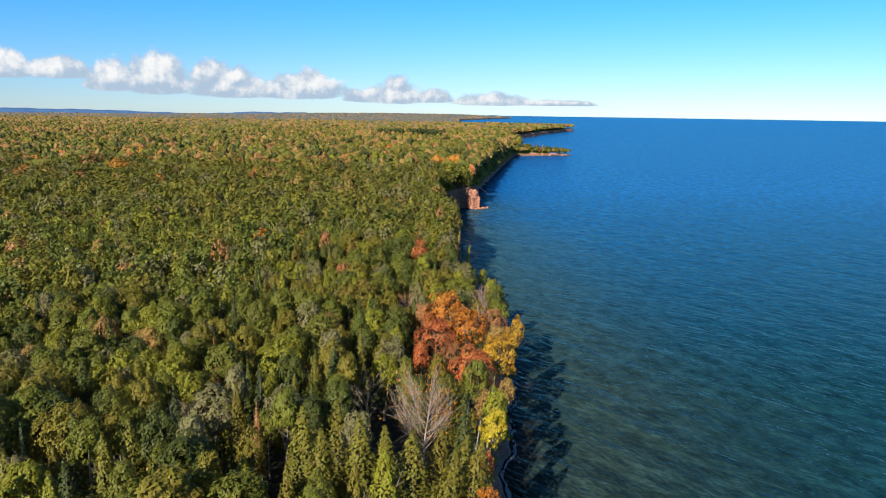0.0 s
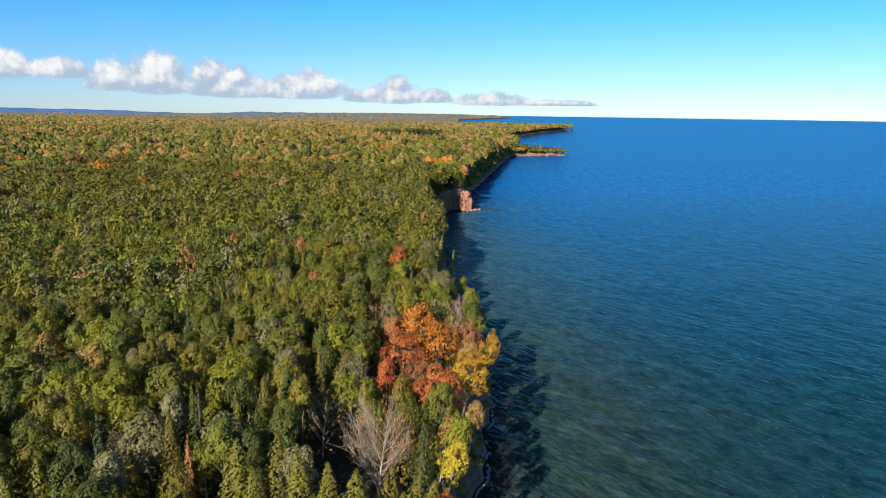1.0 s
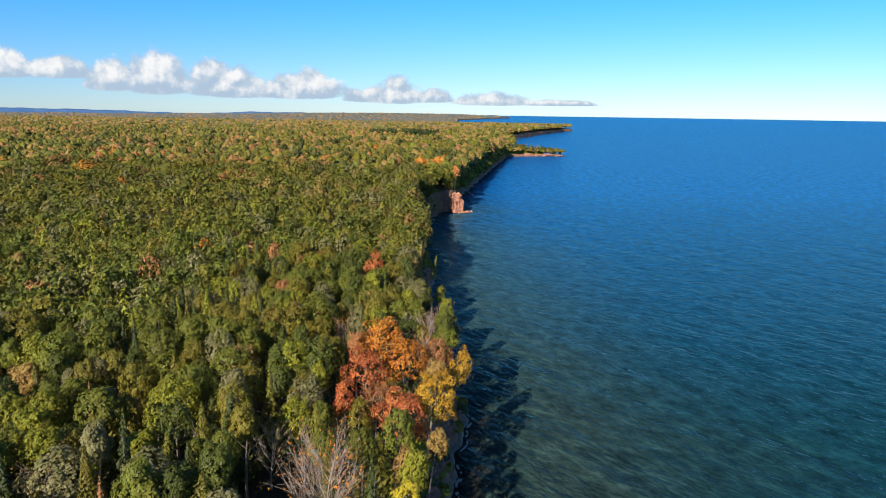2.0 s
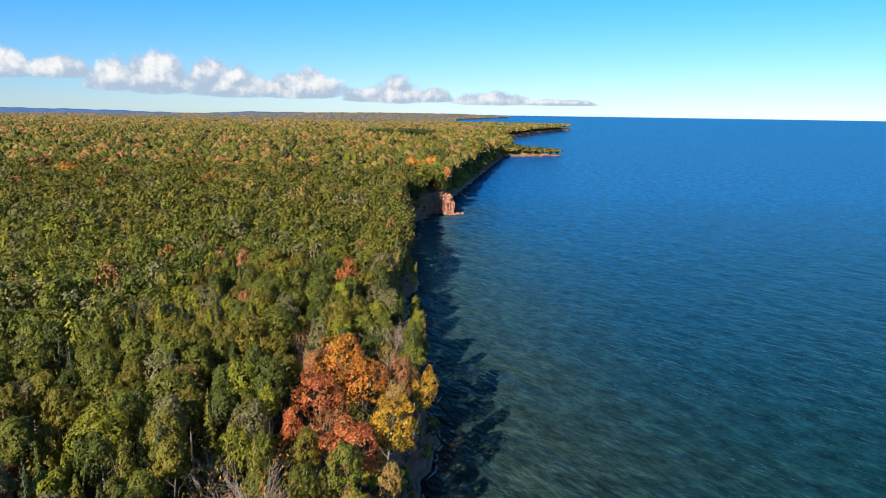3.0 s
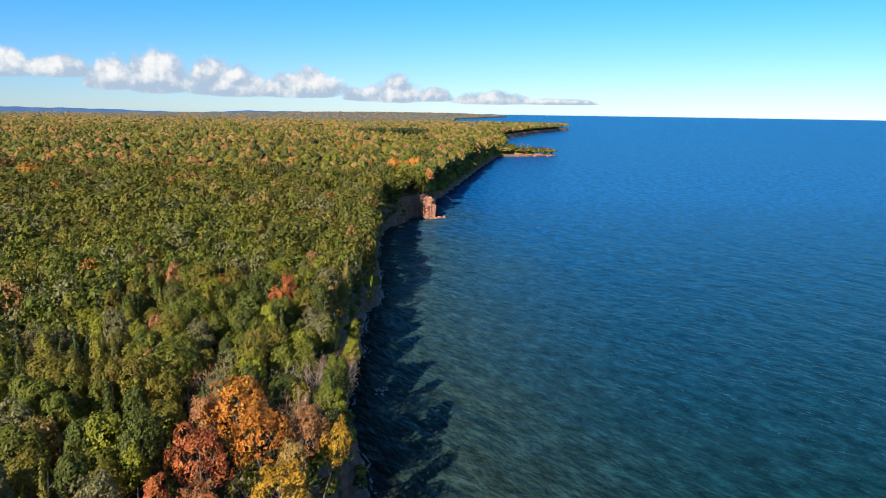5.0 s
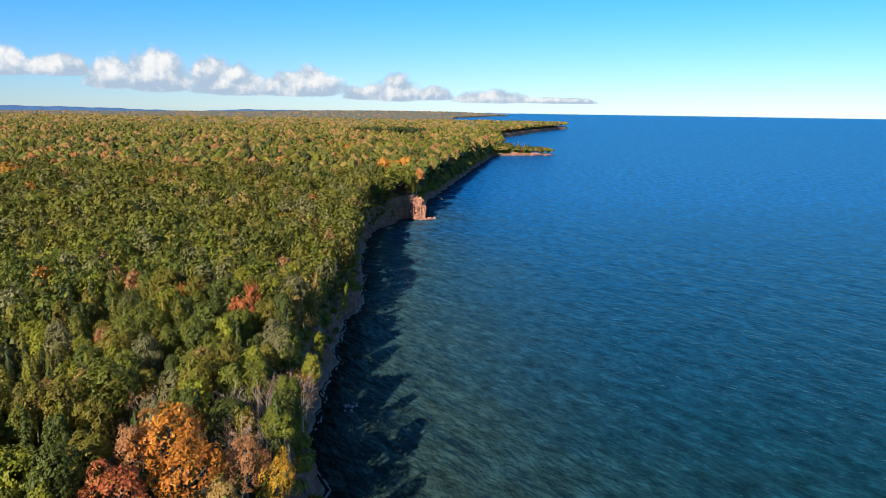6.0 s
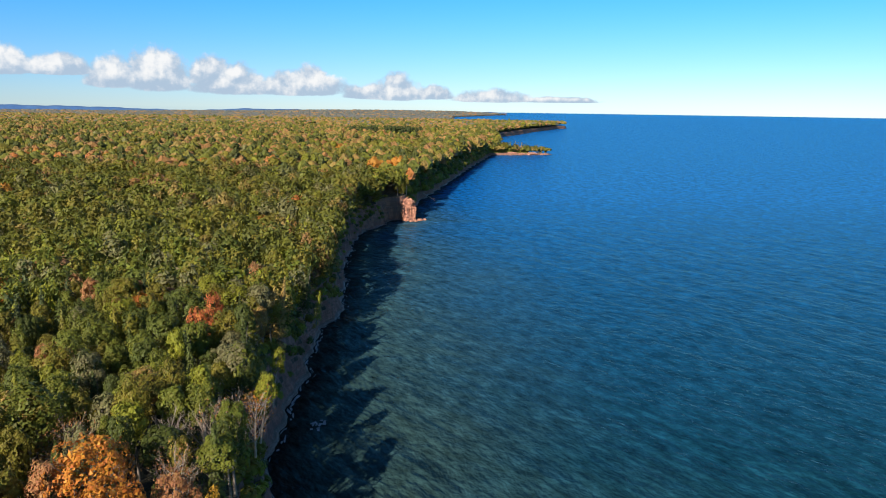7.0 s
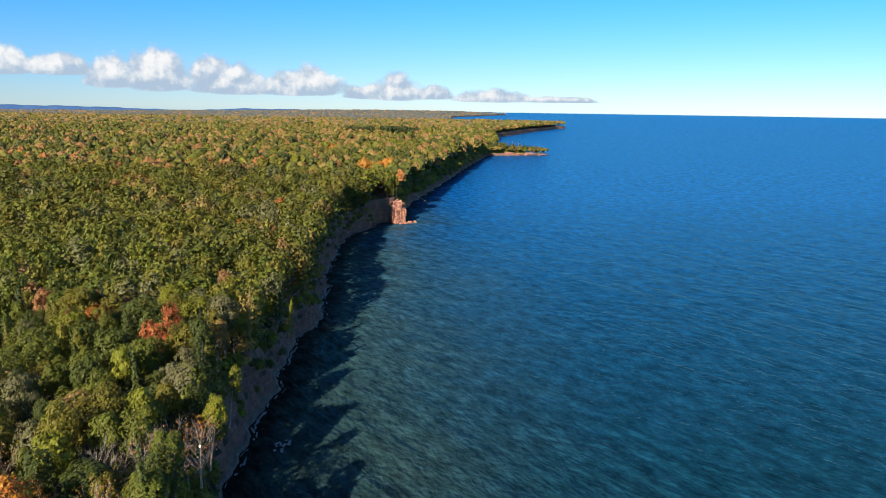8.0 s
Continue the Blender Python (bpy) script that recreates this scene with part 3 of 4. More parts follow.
# trees along the shore that stand out: kind, form, leaves, right, along, scale, width
EDGE = "{} maple at the edge of the shore cliff"
MARKED = [("maple", 4, "orange", 0.6, 123, 1.08, 1.25), ("maple", 5, "coral", -1.0, 113, 1.0, 1.25), ("maple", 6, "orange", 4.6, 117.5, 1.0, 1.3), ("maple", 4, "gold", 8.6, 107.0, 1.0, 1.2),
          ("maple", 5, "coral", 4.0, 101.0, 0.98, 1.35), ("maple", 5, "gold", 12.0, 119.5, 0.82, 0.85), ("birch", 1, "yellow", 5.6, 79.5, 0.9, 1.15), ("birch", 2, "lime", 6.3, 86.5, 0.95, 1.0),
          ("maple", 4, "grey", -8.3, 104.0, 1.0, 0.9), ("birch", 1, "tan", 5.2, 90.0, 0.8, 1.0), ("maple", 6, "coral", -6.4, 180.5, 1.0, 0.8), ("maple", 4, "coral", -6.8, 173.5, 0.95, 0.9),
          ("birch", 2, "lime", 10.2, 151.0, 0.85, 1.0), ("spruce", 1, "tan", 3.0, 190.5, 1.0, 0.9), ("birch", 0, "tan", 2.0, 176.5, 0.95, 1.1), ("maple", 6, "rust", -8.2, 215, 0.95, 0.9),
          ("cedar", 0, "lime", 7.6, 208.0, 0.6, 1.0), ("spruce", 2, "dark", 3.6, 213.0, 0.9, 1.0), ("spruce", 0, "rust", -36.2, 99.0, 0.95, 0.8), ("spruce", 1, "rust", -23.0, 76.0, 0.9, 0.8),
          ("birch", 0, "orange", 4.0, 63.5, 0.8, 1.0), ("maple", 0, "tan", -93, 174, 1.0, 1.0), ("birch", 2, "coral", 5.0, 75.5, 0.6, 1.0), ("birch", 0, "lime", 9.0, 163.0, 0.8, 0.9),
          ("maple", 4, "rust", 1.2, 106.5, 0.85, 1.0), ("birch", 1, "coral", -3.6, 107.0, 0.85, 1.1), ("birch", 2, "tan", 8.4, 113.0, 0.95, 1.1), ("maple", 1, "tan", 9.2, 97.5, 0.7, 0.9),
          ("birch", 0, "olive", -0.6, 101.5, 0.9, 1.1), ("maple", 4, "rust", 8.5, 121.5, 0.9, 1.0), ("birch", 2, "rust", -3.8, 122.0, 0.95, 1.0), ("cedar", 1, "lime", -6.0, 65.0, 1.0, 1.5), ("cedar", 2, "cedar", 0.0, 66.5, 0.95, 1.5),
          ("cedar", 3, "olive", 3.0, 68.5, 0.95, 1.4), ("cedar", 0, "cedar", -13.5, 68.5, 1.0, 1.5),
          ("cedar", 3, "cedar", -3.2, 69.0, 1.0, 1.5), ("cedar", 0, "cedar", -9.4, 70.5, 1.05, 1.5), ("cedar", 1, "cedar", -16.5, 73.0, 1.05, 1.5), ("cedar", 2, "cedar", -13.0, 76.5, 1.0, 1.4), ("cedar", 2, "olive", -1.4, 72.5, 0.9, 1.4),
          ("cedar", 1, "cedar", 1.6, 71.5, 0.88, 1.4), ("cedar", 0, "cedar", -6.6, 72.0, 0.92, 1.5)]
BARES = [(101, -2.4, 83.5, "orange", 700, 1.1), (102, 9.5, 141.0, "rust", 420, 0.95), (103, 8.0, 126.5, "rust", 600, 0.9), (104, 2.0, 163.5, "rust", 25, 0.85), (105, 11.0, 145.5, "orange", 420, 0.85),
         (106, 7.6, 137.5, "rust", 160, 0.95), (107, 3.5, 136.0, "grey", 15, 0.95), (108, -12.0, 97.0, "rust", 30, 0.85), (109, -7.5, 133.0, "rust", 700, 0.9), (110, -34.0, 84.0, "tan", 500, 0.85)]
for shape, k, leaf, x, y, s, wd in MARKED:
    near_edge = abs(float(coast_x(y)) - x) < 9
    tree(shape, k, leaf, x, y, s, (x * 41 + y * 17) % 360, wd, EDGE if near_edge and shape == "maple" else "", (14.0 if leaf == "gold" and 118 < y < 121 else 8.0) if near_edge else 0.0)
for seed, x, y, leaf, leaves, s in BARES:
    bare_tree(seed, x, y, leaf, leaves, s)
taken = np.array([(m[3], m[4]) for m in MARKED] + [(b[1], b[2]) for b in BARES])


def patch(x, y, scale, shift):
    """Smooth patchiness between 0 and 1."""
    x, y = np.asarray(x) / scale + shift, np.asarray(y) / scale - shift
    v = np.sin(x + 1.3 * np.sin(y * 0.7 + shift)) * np.sin(y * 0.9 + 1.1 * np.sin(x * 0.8)) + 0.6 * np.sin(2.3 * x + 1.7 * y) * np.sin(1.9 * y - x)
    return np.clip(0.5 + 0.42 * v, 0, 1)


def stand(y0, y1, gap, r, left=0.70, margin=12.0, edge=3.8):
    """Feet of trees on a jittered grid over a stretch of land."""
    ys = np.arange(y0, y1, gap)
    feet = []
    for row, y in enumerate(ys):
        x0 = -left * max(y, 40) - margin
        x1 = float(coast_x(y))
        xs = np.arange(x0 + (row % 2) * gap / 2, x1 + gap, gap)
        p = np.stack([xs, np.full(len(xs), y)], -1) + r.uniform(-0.36, 0.36, (len(xs), 2)) * gap
        feet.append(p)
    p = np.concatenate(feet)
    d = coast_x(p[:, 1]) - p[:, 0]
    steep = np.minimum(coast_x(p[:, 1] - 3), coast_x(p[:, 1] + 3)) - p[:, 0]
    return p[(d > edge) & (steep > np.where(p[:, 1] > 380, -6.0, edge * 0.6))]


def choose(x, y, r):
    """Kind of tree and its leaves, by the patchiness of the wood; more colour inland and far off."""
    # the haze-tinted leaf colour takes over with distance
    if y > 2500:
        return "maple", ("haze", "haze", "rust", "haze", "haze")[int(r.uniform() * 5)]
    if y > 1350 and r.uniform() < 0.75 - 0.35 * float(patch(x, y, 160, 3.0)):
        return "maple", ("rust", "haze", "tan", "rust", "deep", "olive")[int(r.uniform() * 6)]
    for hx, hy, hr, hue in HOT:
        if (x - hx) ** 2 + (y - hy) ** 2 < hr * hr:
            return "maple", hue
    mixed, warm, u, v = float(patch(x, y, 23, 2.0)), float(patch(x, y, 75, 5.0)), r.uniform(), r.uniform()
    ruddy = min(max((y - 230) / 600, 0), 1) * 0.75
    spiry = mixed * mixed
    if u < 0.06 + 0.3 * spiry:
        return "cedar", ("cedar", "lime", "olive", "cedar", "deep")[int(v * 5)]
    if u < 0.11 + 0.5 * spiry - 0.05 * ruddy:
        return "spruce", ("dark", "dark", "deep", "dark", "cedar", "dark")[int(v * 6)]
    shape = "maple" if u < 0.85 else "birch"
    red = min(max(warm - 0.42, 0) * 3, 1) * (0.12 + ruddy) + min(max((y - 520) / 500, 0), 1) * 0.8 * float(patch(x, y, 150, 4.0))
    if v < 0.85 * red and y > 480:
        return shape, ("rust", "tan", "rust", "olive", "tan")[int(r.uniform() * 5)]
    if v < 0.01 + 0.62 * red:
        return shape, ("rust", "tan", "rust", "tan", "rust", "olive", "rust", "tan", "coral", "rust", "orange", "tan")[int(r.uniform() * 12)]
    if v < 0.10 + 0.3 * ruddy:
        return shape, ("tan", "olive", "olive", "olive", "grey", "deep")[int(r.uniform() * 6)]
    if y > 420:
        return shape, ("green", "olive", "green", "deep", "olive", "tan", "deep", "rust")[int(r.uniform() * 8)]
    return shape, ("green", "olive", "green", "deep", "grey", "olive", "green", "deep", "lime", "green")[int(r.uniform() * 10)]


# single trees and clumps that have turned already
HOT = [(-24, 328, 4.5, "coral"), (-71, 468, 6.0, "coral"), (-2, 466, 8.0, "orange"), (6, 476, 8.0, "orange"), (-186, 400, 4.5, "orange"), (-45, 300, 4.0, "tan"),
       (-93, 174, 3.5, "tan"), (-30, 240, 4.0, "tan"), (-120, 560, 9.0, "rust"), (-60, 640, 8.0, "orange")]
FORMS = {"maple": 4, "birch": 3, "spruce": 3, "cedar": 4}
r = np.random.default_rng(3)
feet = stand(44, 235, 3.75, r)
brink = np.arange(58, 235, 3.0) + r.uniform(-0.8, 0.8, 59)
feet = np.concatenate([feet, np.stack([coast_x(brink) - r.uniform(4.0, 5.6, 59), brink], -1)])
close = ((feet[:, 1] < 132) & (feet[:, 0] > -80)) | ((feet[:, 1] < 196) & (feet[:, 0] > -42))
for x, y in feet[close]:
    if np.hypot(taken[:, 0] - x, taken[:, 1] - y).min() < 3.3:
        continue
    if (-5 < x < 16 and 96 < y < 128) or (abs(x + 9.5) < 4.0 and 76 < y < 97) or (abs(x + 2.0) < 4.6 and 75 < y < 89):
        continue
    if r.uniform() < 0.05 + 0.5 * max(float(patch(x, y, 7, 8.0)) - 0.74, 0) / 0.26:
        continue
    shape, leaf = choose(x, y, r)
    s = r.uniform(0.78, 1.06)
    tree(shape, int(r.integers(FORMS[shape])), leaf, float(x), float(y), float(s), float(r.uniform(0, 360)), float(r.uniform(0.85, 1.2) if r.uniform() < 0.8 else r.uniform(1.25, 1.6)))


# young trees and saplings that close the wood between the tall ones
def make_understory():
    rs = np.random.default_rng(23)
    protos = [broad_crown(500 + k, 170, 0.27, 7.0, 2.3) for k in range(3)] + [spire_crown(510, 120, 0.29, 8.5, 1.7, 0.1, 0.7)]
    out, which = [], []
    for x, y in stand(40, 235, 4.2, rs, edge=4.5):
        if (abs(x + 9.5) < 3.5 and 84 < y < 96) or rs.uniform() < 0.3:
            continue
        q = protos[int(rs.integers(4))] * rs.uniform(0.55, 1.05)
        a = rs.uniform(0, 6.283)
        c, si = math.cos(a), math.sin(a)
        out.append(np.stack([q[..., 0] * c - q[..., 1] * si + x, q[..., 0] * si + q[..., 1] * c + y, q[..., 2] + float(ground_z(x, y))], -1))
        which.append(np.full(len(q), LEAF_NAMES.index(("green", "deep", "olive", "cedar", "dark", "deep", "tan")[int(rs.integers(7))])))
    ob = new("understory", leaf_mesh("understory", np.concatenate(out), list(LEAF.values()), np.concatenate(which)))
    tagged(ob, "young green trees and saplings filling the forest between taller trees", "forest", kind="stuff")


make_understory()


# farther woods: every tree still has its crown of clumps, joined stretch by stretch
def make_wood(name, feet, n, half, r, label, size=1.0, loose=0.22, leaves=None, dome=None):
    protos = {}
    for k in range(4):
        if dome:
            segs, rings, tufts = dome
            protos["maple", k] = far_crown(111 + k, segs, rings, 14.0, 2.6 + 0.3 * k, tufts, half)
            protos["birch", k] = far_crown(121 + k, segs, rings, 13.5, 2.2, tufts, half)
            protos["spruce", k] = far_crown(131 + k, segs, rings, 16.0, 1.7, tufts, half)
            protos["cedar", k] = far_crown(141 + k, segs, rings, 14.5, 1.9, tufts, half)
            continue
        protos["maple", k] = broad_crown(111 + k, n, half, 14.0, 2.5 + 0.3 * k, loose)
        protos["birch", k] = broad_crown(121 + k, int(n * 0.8), half, 13.5, 2.2, loose)
        protos["spruce", k] = spire_crown(131 + k, int(n * 0.75), half * 0.85, 15.5, 2.2, 0.12, 1.0, loose)
        protos["cedar", k] = spire_crown(141 + k, int(n * 0.8), half * 0.9, 14.0, 2.4, 0.15, 0.55, loose)
    out, which = [], []
    for x, y in feet:
        if -118 < x < 8 and 1055 < y < 1090:
            continue
        if np.hypot(taken[:, 0] - x, taken[:, 1] - y).min() < 3.3:
            continue
        shape, leaf = choose(x, y, r)
        q = protos[shape, int(r.integers(4))]
        s = r.uniform(0.8, 1.1) * size
        wd = s * (r.uniform(0.9, 1.2) if r.uniform() < 0.75 else r.uniform(1.25, 1.6))
        wd *= 1.0 + 0.3 * min(max((y - 200) / 150, 0), 1)
        a = r.uniform(0, 6.283)
        c, si = math.cos(a) * wd, math.sin(a) * wd
        z = float(ground_z(x, y))
        s = (s if size <= 1.0 else r.uniform(0.85, 1.1)) * (0.84 + 0.36 * float(patch(x, y, 11, 1.0)))
        if 915 < y < 990 and x > 95:
            s *= 0.55
        if y > 2400:
            s *= 0.5
        m = np.stack([q[..., 0] * c - q[..., 1] * si + x, q[..., 0] * si + q[..., 1] * c + y, q[..., 2] * s + z], -1)
        out.append(m)
        which.append(np.full(len(q), LEAF_NAMES.index(leaf)))
    ob = new(name, leaf_mesh(name, np.concatenate(out), list((leaves or LEAF).values()), np.concatenate(which)))
    return tagged(ob, label, "forest", kind="stuff")


make_wood("woodland", feet[~close], 300, 0.32, r, "dense mixed green and autumn-coloured forest behind the shore cliff")
brink = np.arange(236, 403, 2.4)
brink = np.stack([coast_x(brink) - r.uniform(3.4, 4.8, len(brink)), brink], -1)
make_wood("woodland", np.concatenate([stand(235, 430, 4.9, r, edge=3.0), brink]), 230, 0.385, r, "dense mixed forest turning to autumn colours", leaves=FAR_LEAF)
make_wood("woodland", stand(430, 800, 5.9, r, edge=1.2), 0, 0.6, r, "dense mixed forest turning to autumn colours", dome=(7, 2, 24), leaves=FAR_LEAF)
make_wood("woodland", stand(800, 1400, 7.2, r), 0, 0.9, r, "far mixed forest with russet patches", size=1.15, dome=(6, 2, 6), leaves=FAR_LEAF)
make_wood("woodland", stand(1400, 2500, 12.0, r), 0, 1.0, r, "far mixed forest with russet patches", size=1.9, dome=(5, 2, 0), leaves=FAR_LEAF)
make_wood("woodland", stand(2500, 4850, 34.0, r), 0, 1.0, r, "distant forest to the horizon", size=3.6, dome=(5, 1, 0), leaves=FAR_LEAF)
make_wood("woodland", stand(0, 44, 5.0, r, left=1.0, margin=20), 170, 0.6, r, "mixed forest on the shore below the flight")
make_wood("woodland", stand(-120, 0, 6.0, r, left=1.0, margin=30), 120, 0.8, r, "mixed forest on the shore below the flight")


# roof of leaves under the far crowns, so that no bare floor shows between them
def make_canopy(ys, hue, rough, smooth, label):
    ds = np.concatenate([np.arange(20, 60, 6.0), np.arange(60, 400, 16.0), np.geomspace(400, 5600, 60)])
    x = coast_x(ys)[:, None] - ds[None]
    y = np.repeat(ys[:, None], len(ds), 1)
    rr = np.random.default_rng(5)
    z = np.stack([ground_z(x[:, j], ys) for j in range(len(ds))], 1) + np.where(y > 2400, 4.5, np.clip(6.0 + (y - 240) / 40, 6.0, 10.0)) + rr.uniform(-rough, rough, x.shape) - 7.0 * (ds[None] < 21)
    z = np.where((y > 905) & (y < 1000) & (ds[None] < 100), z - 6.0, z)
    ob = new("canopy", grid_mesh("canopy", np.stack([x, y, z], -1), len(ys), len(ds), FAR_LEAF[hue], smooth))
    tagged(ob, label, "forest", kind="stuff")


make_canopy(np.concatenate([np.arange(240, 900, 6.0), np.arange(900, 2000, 14.0), np.arange(2000, 2480, 40.0)]), "green", 2.0, False, "closed roof of green leaves of the far forest")
make_canopy(np.arange(2460, 4930, 40.0), "haze", 1.2, True, "roof of the most distant woods, coloured grey-brown for haze")


# a planted block of dark conifers far inland
def make_conifer_row():
    rs = np.random.default_rng(17)
    q = [spire_crown(400 + k, 26, 1.5, 19.0, 3.4, 0.1, 0.7) for k in range(3)]
    out = []
    for k in range(420):
        x, y = rs.uniform(-110, 2), rs.uniform(1090, 1114)
        if -66 < x < -58:
            continue
        out.append(q[k % 3] * rs.uniform(0.85, 1.1) + np.array((x, y, float(ground_z(x, y)))))
    ob = new("conifer_plantation", leaf_mesh("conifer_plantation", np.concatenate(out), [LEAF["dark"]]))
    tagged(ob, "straight block of dark green conifers standing above the far forest", "forest", kind="stuff")


make_conifer_row()


def make_shrubs():
    """Low bushes that hang over the cliff's edge and cling to its upper face."""
    rs = np.random.default_rng(9)
    protos = [broad_crown(200 + k, 130, 0.26, 2.6, 1.25) for k in range(4)]
    out, which = [], []
    for y in np.arange(48, 900, 0.9):
        if y > 430 and rs.uniform() < 0.3:
            continue
        d = rs.uniform(2.9, 6.0) if rs.uniform() < (0.85 if y < 425 else 0.55) else rs.uniform(1.6, 3.0)
        yy = y + rs.uniform(-0.5, 0.5)
        if 397 < yy < 416 and d < 5.5:
            continue
        x = float(coast_x(yy)) - d
        f = min(max((d - 1.2) / 3.6, 0), 1)
        z = float(cliff_top(yy)) * f ** 0.85 - 0.9
        s = rs.uniform(0.6, 1.3) * (2.1 if yy > 425 else 1.0)
        q = protos[int(rs.integers(4))]
        out.append(q * s + np.array((x, yy, z)))
        which.append(np.full(len(q), LEAF_NAMES.index(("green", "cedar", "olive", "dark", "lime", "tan")[int(rs.integers(6))])))
    ob = new("shrubs", leaf_mesh("shrubs", np.concatenate(out), list(LEAF.values()), np.concatenate(which)))
    tagged(ob, "low green bushes overhanging the edge of the shore cliff", "bush", kind="stuff")


make_shrubs()


# ---- shore details ----
def rock_mesh(name, seed, a, b, tall, around=56, levels=34, mat=None):
    """A broken sandstone mass: beds step in and out, upright joints split the face."""
    r = np.random.default_rng(seed)
    an = np.linspace(0, 2 * math.pi, around, endpoint=False)
    beds = np.repeat(r.uniform(-0.05, 0.03, levels // 4 + 3), 4) + r.normal(0, 0.012, (levels // 4 + 3) * 4)
    joints = np.repeat(r.uniform(-0.3, 0.14, around // 4 + 3), 4)[:around] + r.normal(0, 0.03, around)
    verts = np.zeros((levels + 1, around + 1, 3))
    for i in range(levels):
        f = i / (levels - 1)
        block = np.repeat(r.uniform(-0.05, 0.05, around // 2 + 1), 2)[:around]
        q = (1.0 - 0.34 * f ** 3 + beds[i] + 0.10 * np.sin(an * 2 + 5 * f + seed) + 0.07 * np.sin(an * 5 - 6 * f)) * (1 + joints * (0.5 + 0.5 * math.sin(f * 7 + seed)) + block + 0.05 * np.sin(an * 3 + f * 4 + seed))
        c, s = np.cos(an), np.sin(an)
        verts[i, :around, 0] = a * q * np.sign(c) * np.abs(c) ** 0.7
        verts[i, :around, 1] = b * q * np.sign(s) * np.abs(s) ** 0.7
        verts[i, :around, 2] = tall * f * (1 - 0.2 * f * (0.5 + 0.5 * np.sin(an * 2 + seed) * np.sin(an * 3 + 1))) + r.normal(0, 0.012 * tall, around)
    verts[levels, :, 2] = tall * 0.93
    verts[:, around] = verts[:, 0]
    return grid_mesh(name, verts, levels + 1, around + 1, mat or ROCK, False)


bluff = new("rock_outcrop", rock_mesh("rock_outcrop", 5, 4.1, 5.2, 12.2, 96, 44))
bluff.matrix_basis = pose(18.2, 409.5, -0.6, 0, -4, 12)
tagged(bluff, "sunlit red sandstone outcrop standing out of the shore cliff", "rock")
for k, (x, y, s) in enumerate([(15.0, 412.5, 0.75), (17.0, 415.5, 0.7), (12.5, 411.0, 0.7)]):
    tree(("cedar", "birch", "maple")[k % 3], k % 3, ("cedar", "olive", "green")[k % 3], x, y, s, k * 80, 1.2)
rr = np.random.default_rng(31)
blocks = [rock_mesh("boulder", 60 + k, 0.9, 0.7, 0.9, 14, 6) for k in range(4)]
SPOTS = [(24.6, 406.0), (26.0, 407.2), (22.6, 403.6), (20.4, 403.0), (27.2, 408.4), (23.8, 404.8), (17.5, 403.2)]
for k, (x, y) in enumerate(SPOTS):
    ob = new("boulder", blocks[k % 4])
    s = float(rr.uniform(0.8, 1.7))
    ob.matrix_basis = pose(x, y, -0.3, 0, 0, k * 67) @ Matrix.Scale(s, 4)
    tagged(ob, "fallen red sandstone boulder in shallow water below the outcrop", "rock", "fallen boulders")

# the low spit across the bay: red ledges and a fringe of small trees
for k, (x, y, a, tall) in enumerate([(112, 926.0, 5.5, 3.4), (126, 929.5, 7.0, 4.6), (139, 933.0, 4.5, 3.6), (153, 937.0, 7.5, 4.4), (170, 941.5, 5.5, 2.4)]):
    ob = new("rock_ledge", rock_mesh("rock_ledge", 80 + k, a, 3.2, tall, 30, 12))
    ob.matrix_basis = pose(x, y, -0.4, 0, 0, 17)
    tagged(ob, "low red sandstone ledge along the front of a wooded spit", "rock", "spit ledges")


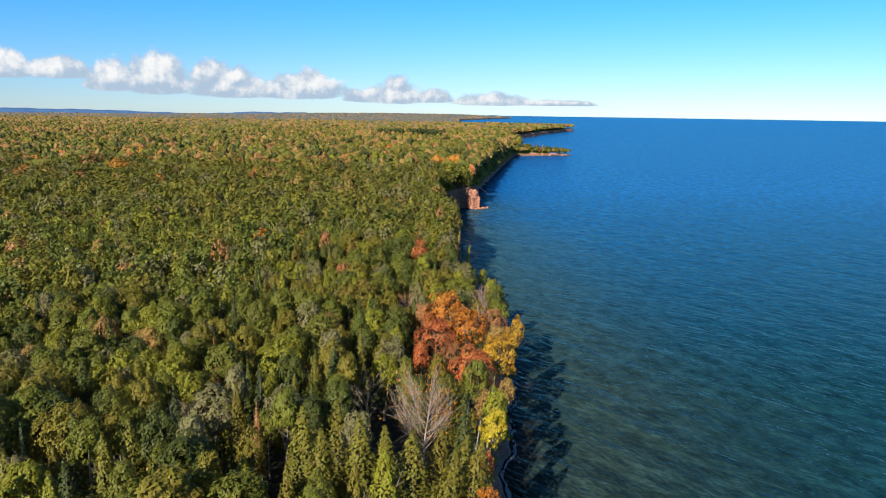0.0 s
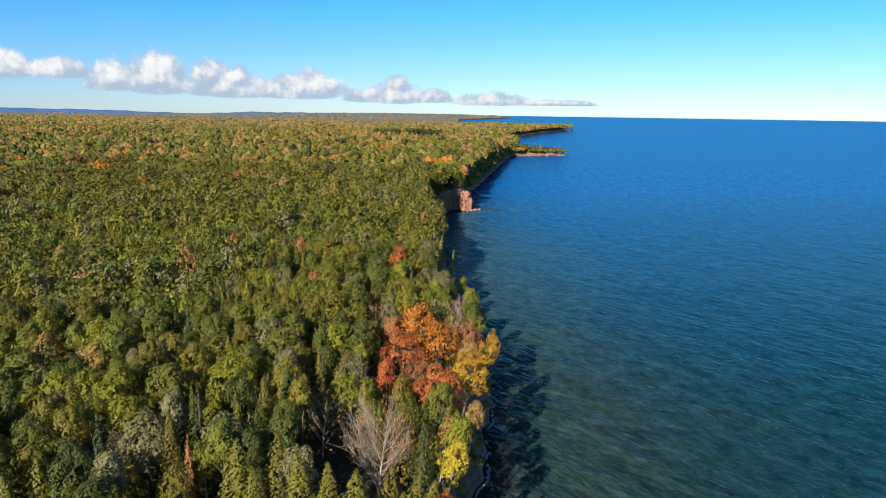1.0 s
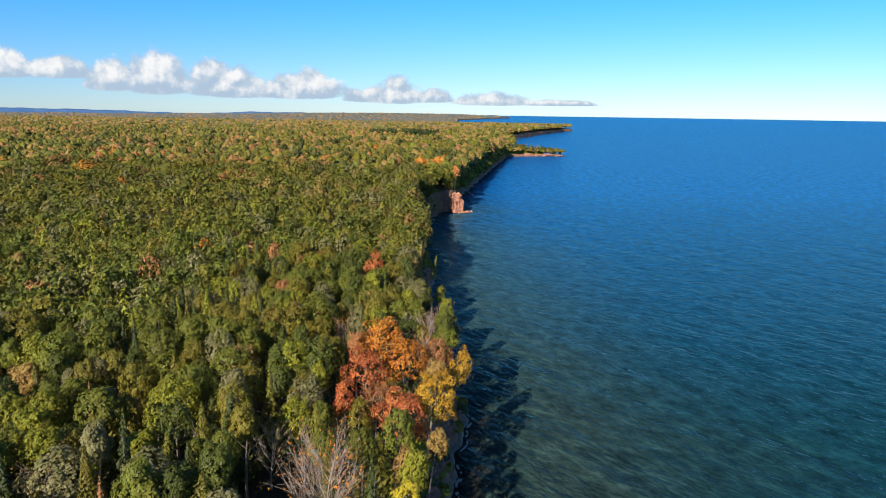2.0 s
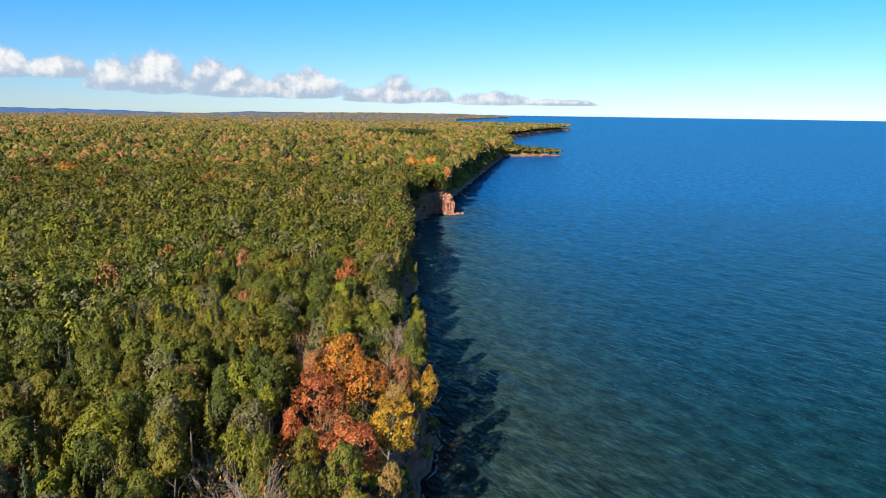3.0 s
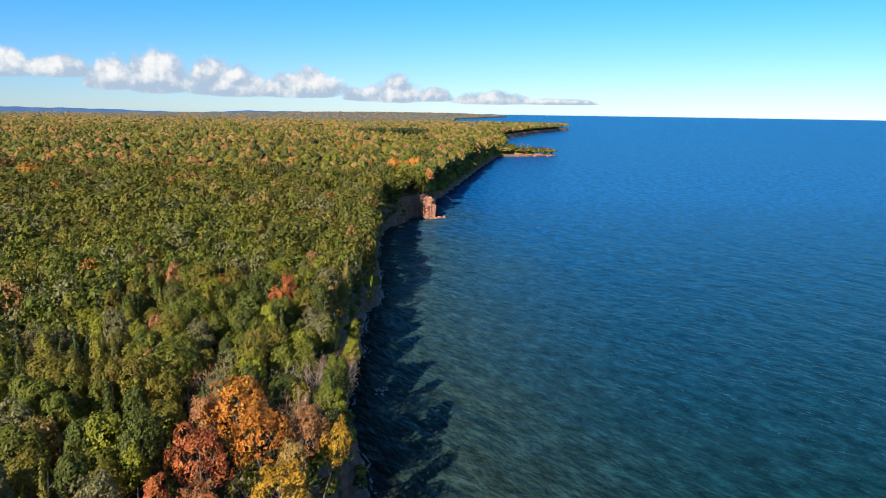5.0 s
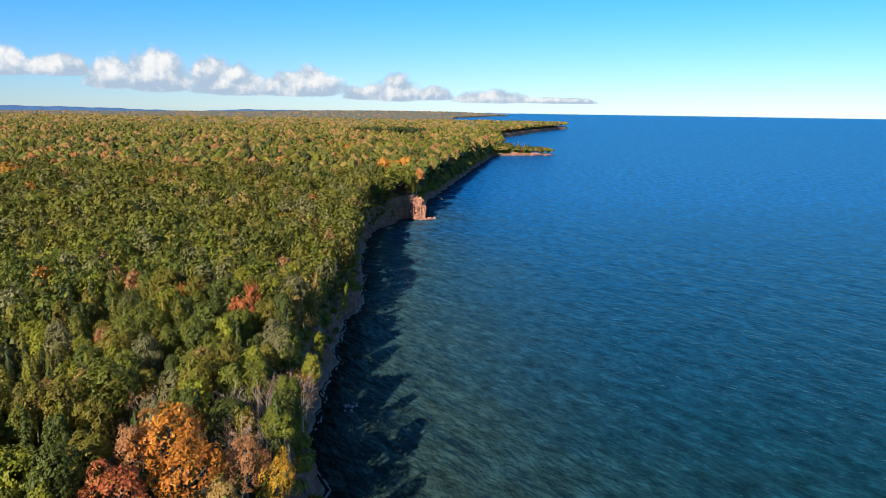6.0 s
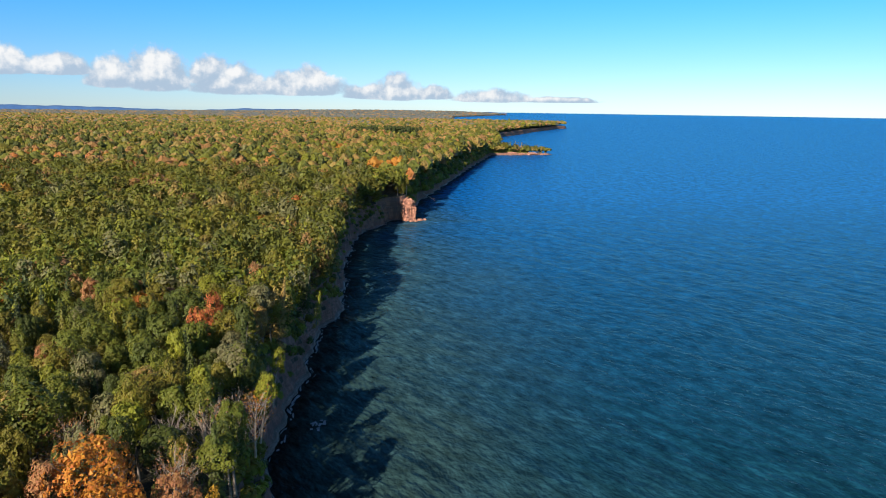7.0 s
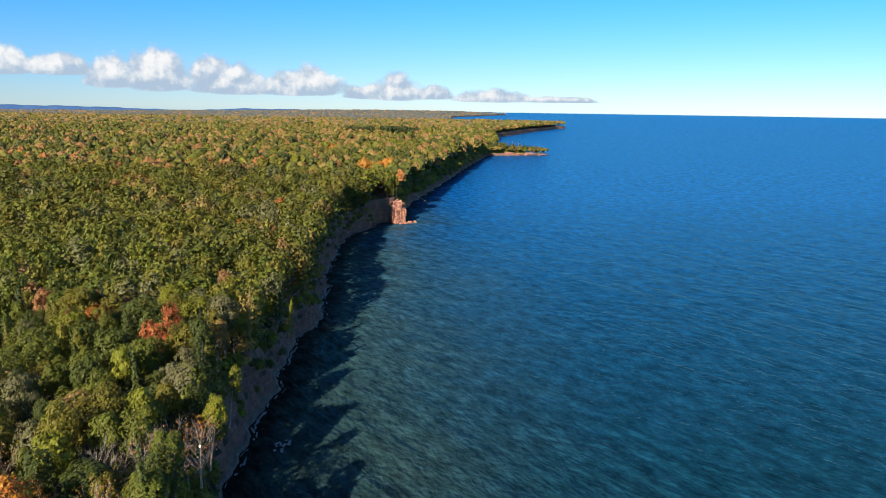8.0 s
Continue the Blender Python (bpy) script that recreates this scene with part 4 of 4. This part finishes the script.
def make_spit_wood():
    rs = np.random.default_rng(12)
    out, which = [], []
    protos = [broad_crown(300 + k, 90, 0.8, 13.0, 3.6) for k in range(3)] + [spire_crown(310, 90, 0.7, 15.0, 3.0, 0.1, 0.6)]
    for k in range(150):
        f = rs.uniform() ** 1.15
        x, y = 96 + 80 * f, 928 + 19 * f + rs.uniform(-1.5, 14 * (1 - 0.75 * f))
        s = rs.uniform(0.7, 1.35) * (1.0 - 0.5 * f)
        q = protos[int(rs.integers(4))] * s + np.array((x, y, 1.2))
        out.append(q)
        which.append(np.full(len(q), LEAF_NAMES.index(("green", "olive", "deep", "lime", "tan", "dark")[int(rs.integers(6))])))
    ob = new("spit_woodland", leaf_mesh("spit_woodland", np.concatenate(out), list(LEAF.values()), np.concatenate(which)))
    tagged(ob, "small green and yellowing trees crowded on a low red spit", "forest", kind="stuff")


make_spit_wood()


def make_surf():
    """Broken patches of foam where small waves wash the foot of the cliff."""
    rs = np.random.default_rng(14)
    verts, faces = [], []
    for y in np.arange(62, 402, 0.55):
        if rs.uniform() > 0.3 + 0.3 * math.sin(y * 0.11) * math.sin(y * 0.047):
            continue
        long, wide = rs.uniform(0.4, 1.5), rs.uniform(0.06, 0.3)
        x = float(coast_x(y)) + 0.1 + abs(rs.normal(0, 0.3))
        lean = (float(coast_x(y + 1)) - float(coast_x(y - 1))) / 2
        start = len(verts)
        for k in range(8):
            a = k * math.pi / 4
            u, v = long * math.sin(a) * rs.uniform(0.7, 1.2), wide * math.cos(a) * rs.uniform(0.6, 1.3)
            verts.append((x + v + lean * u, y + u, 0.06 + 0.0002 * len(faces)))
        faces.append(range(start, start + 8))
    for k in range(16):
        # a wave breaking over a low rock
        x, y, start = 14.3 + rs.normal(0, 0.7), 174.0 + rs.normal(0, 1.6), len(verts)
        for j in range(8):
            a = j * math.pi / 4
            verts.append((x + rs.uniform(0.15, 0.4) * math.cos(a), y + rs.uniform(0.2, 0.7) * math.sin(a), 0.08 + 0.0002 * len(faces)))
        faces.append(range(start, start + 8))
    me = poly_mesh("surf", np.array(verts), np.array([list(f) for f in faces]), [FOAM])
    tagged(new("surf", me), "broken patches of foam along the foot of the cliff", "foam", kind="stuff")


make_surf()


def fallen_tree(x, y, z, turn, tip, length):
    v, f, ends = branches(int(x * 7 + y), length, 1.2, 6, 2, 0.2, 0.8)
    root = new("fallen_tree", poly_mesh("fallen_tree", v, f, [PALE_BARK], None, True))
    root.matrix_basis = pose(x, y, z, 0, tip, turn)
    tagged(root, "bleached fallen tree lying down the cliff into the water", "fallen tree", "fallen trees")


fallen_tree(24.5, 470.0, 6.5, 35, 118, 12)
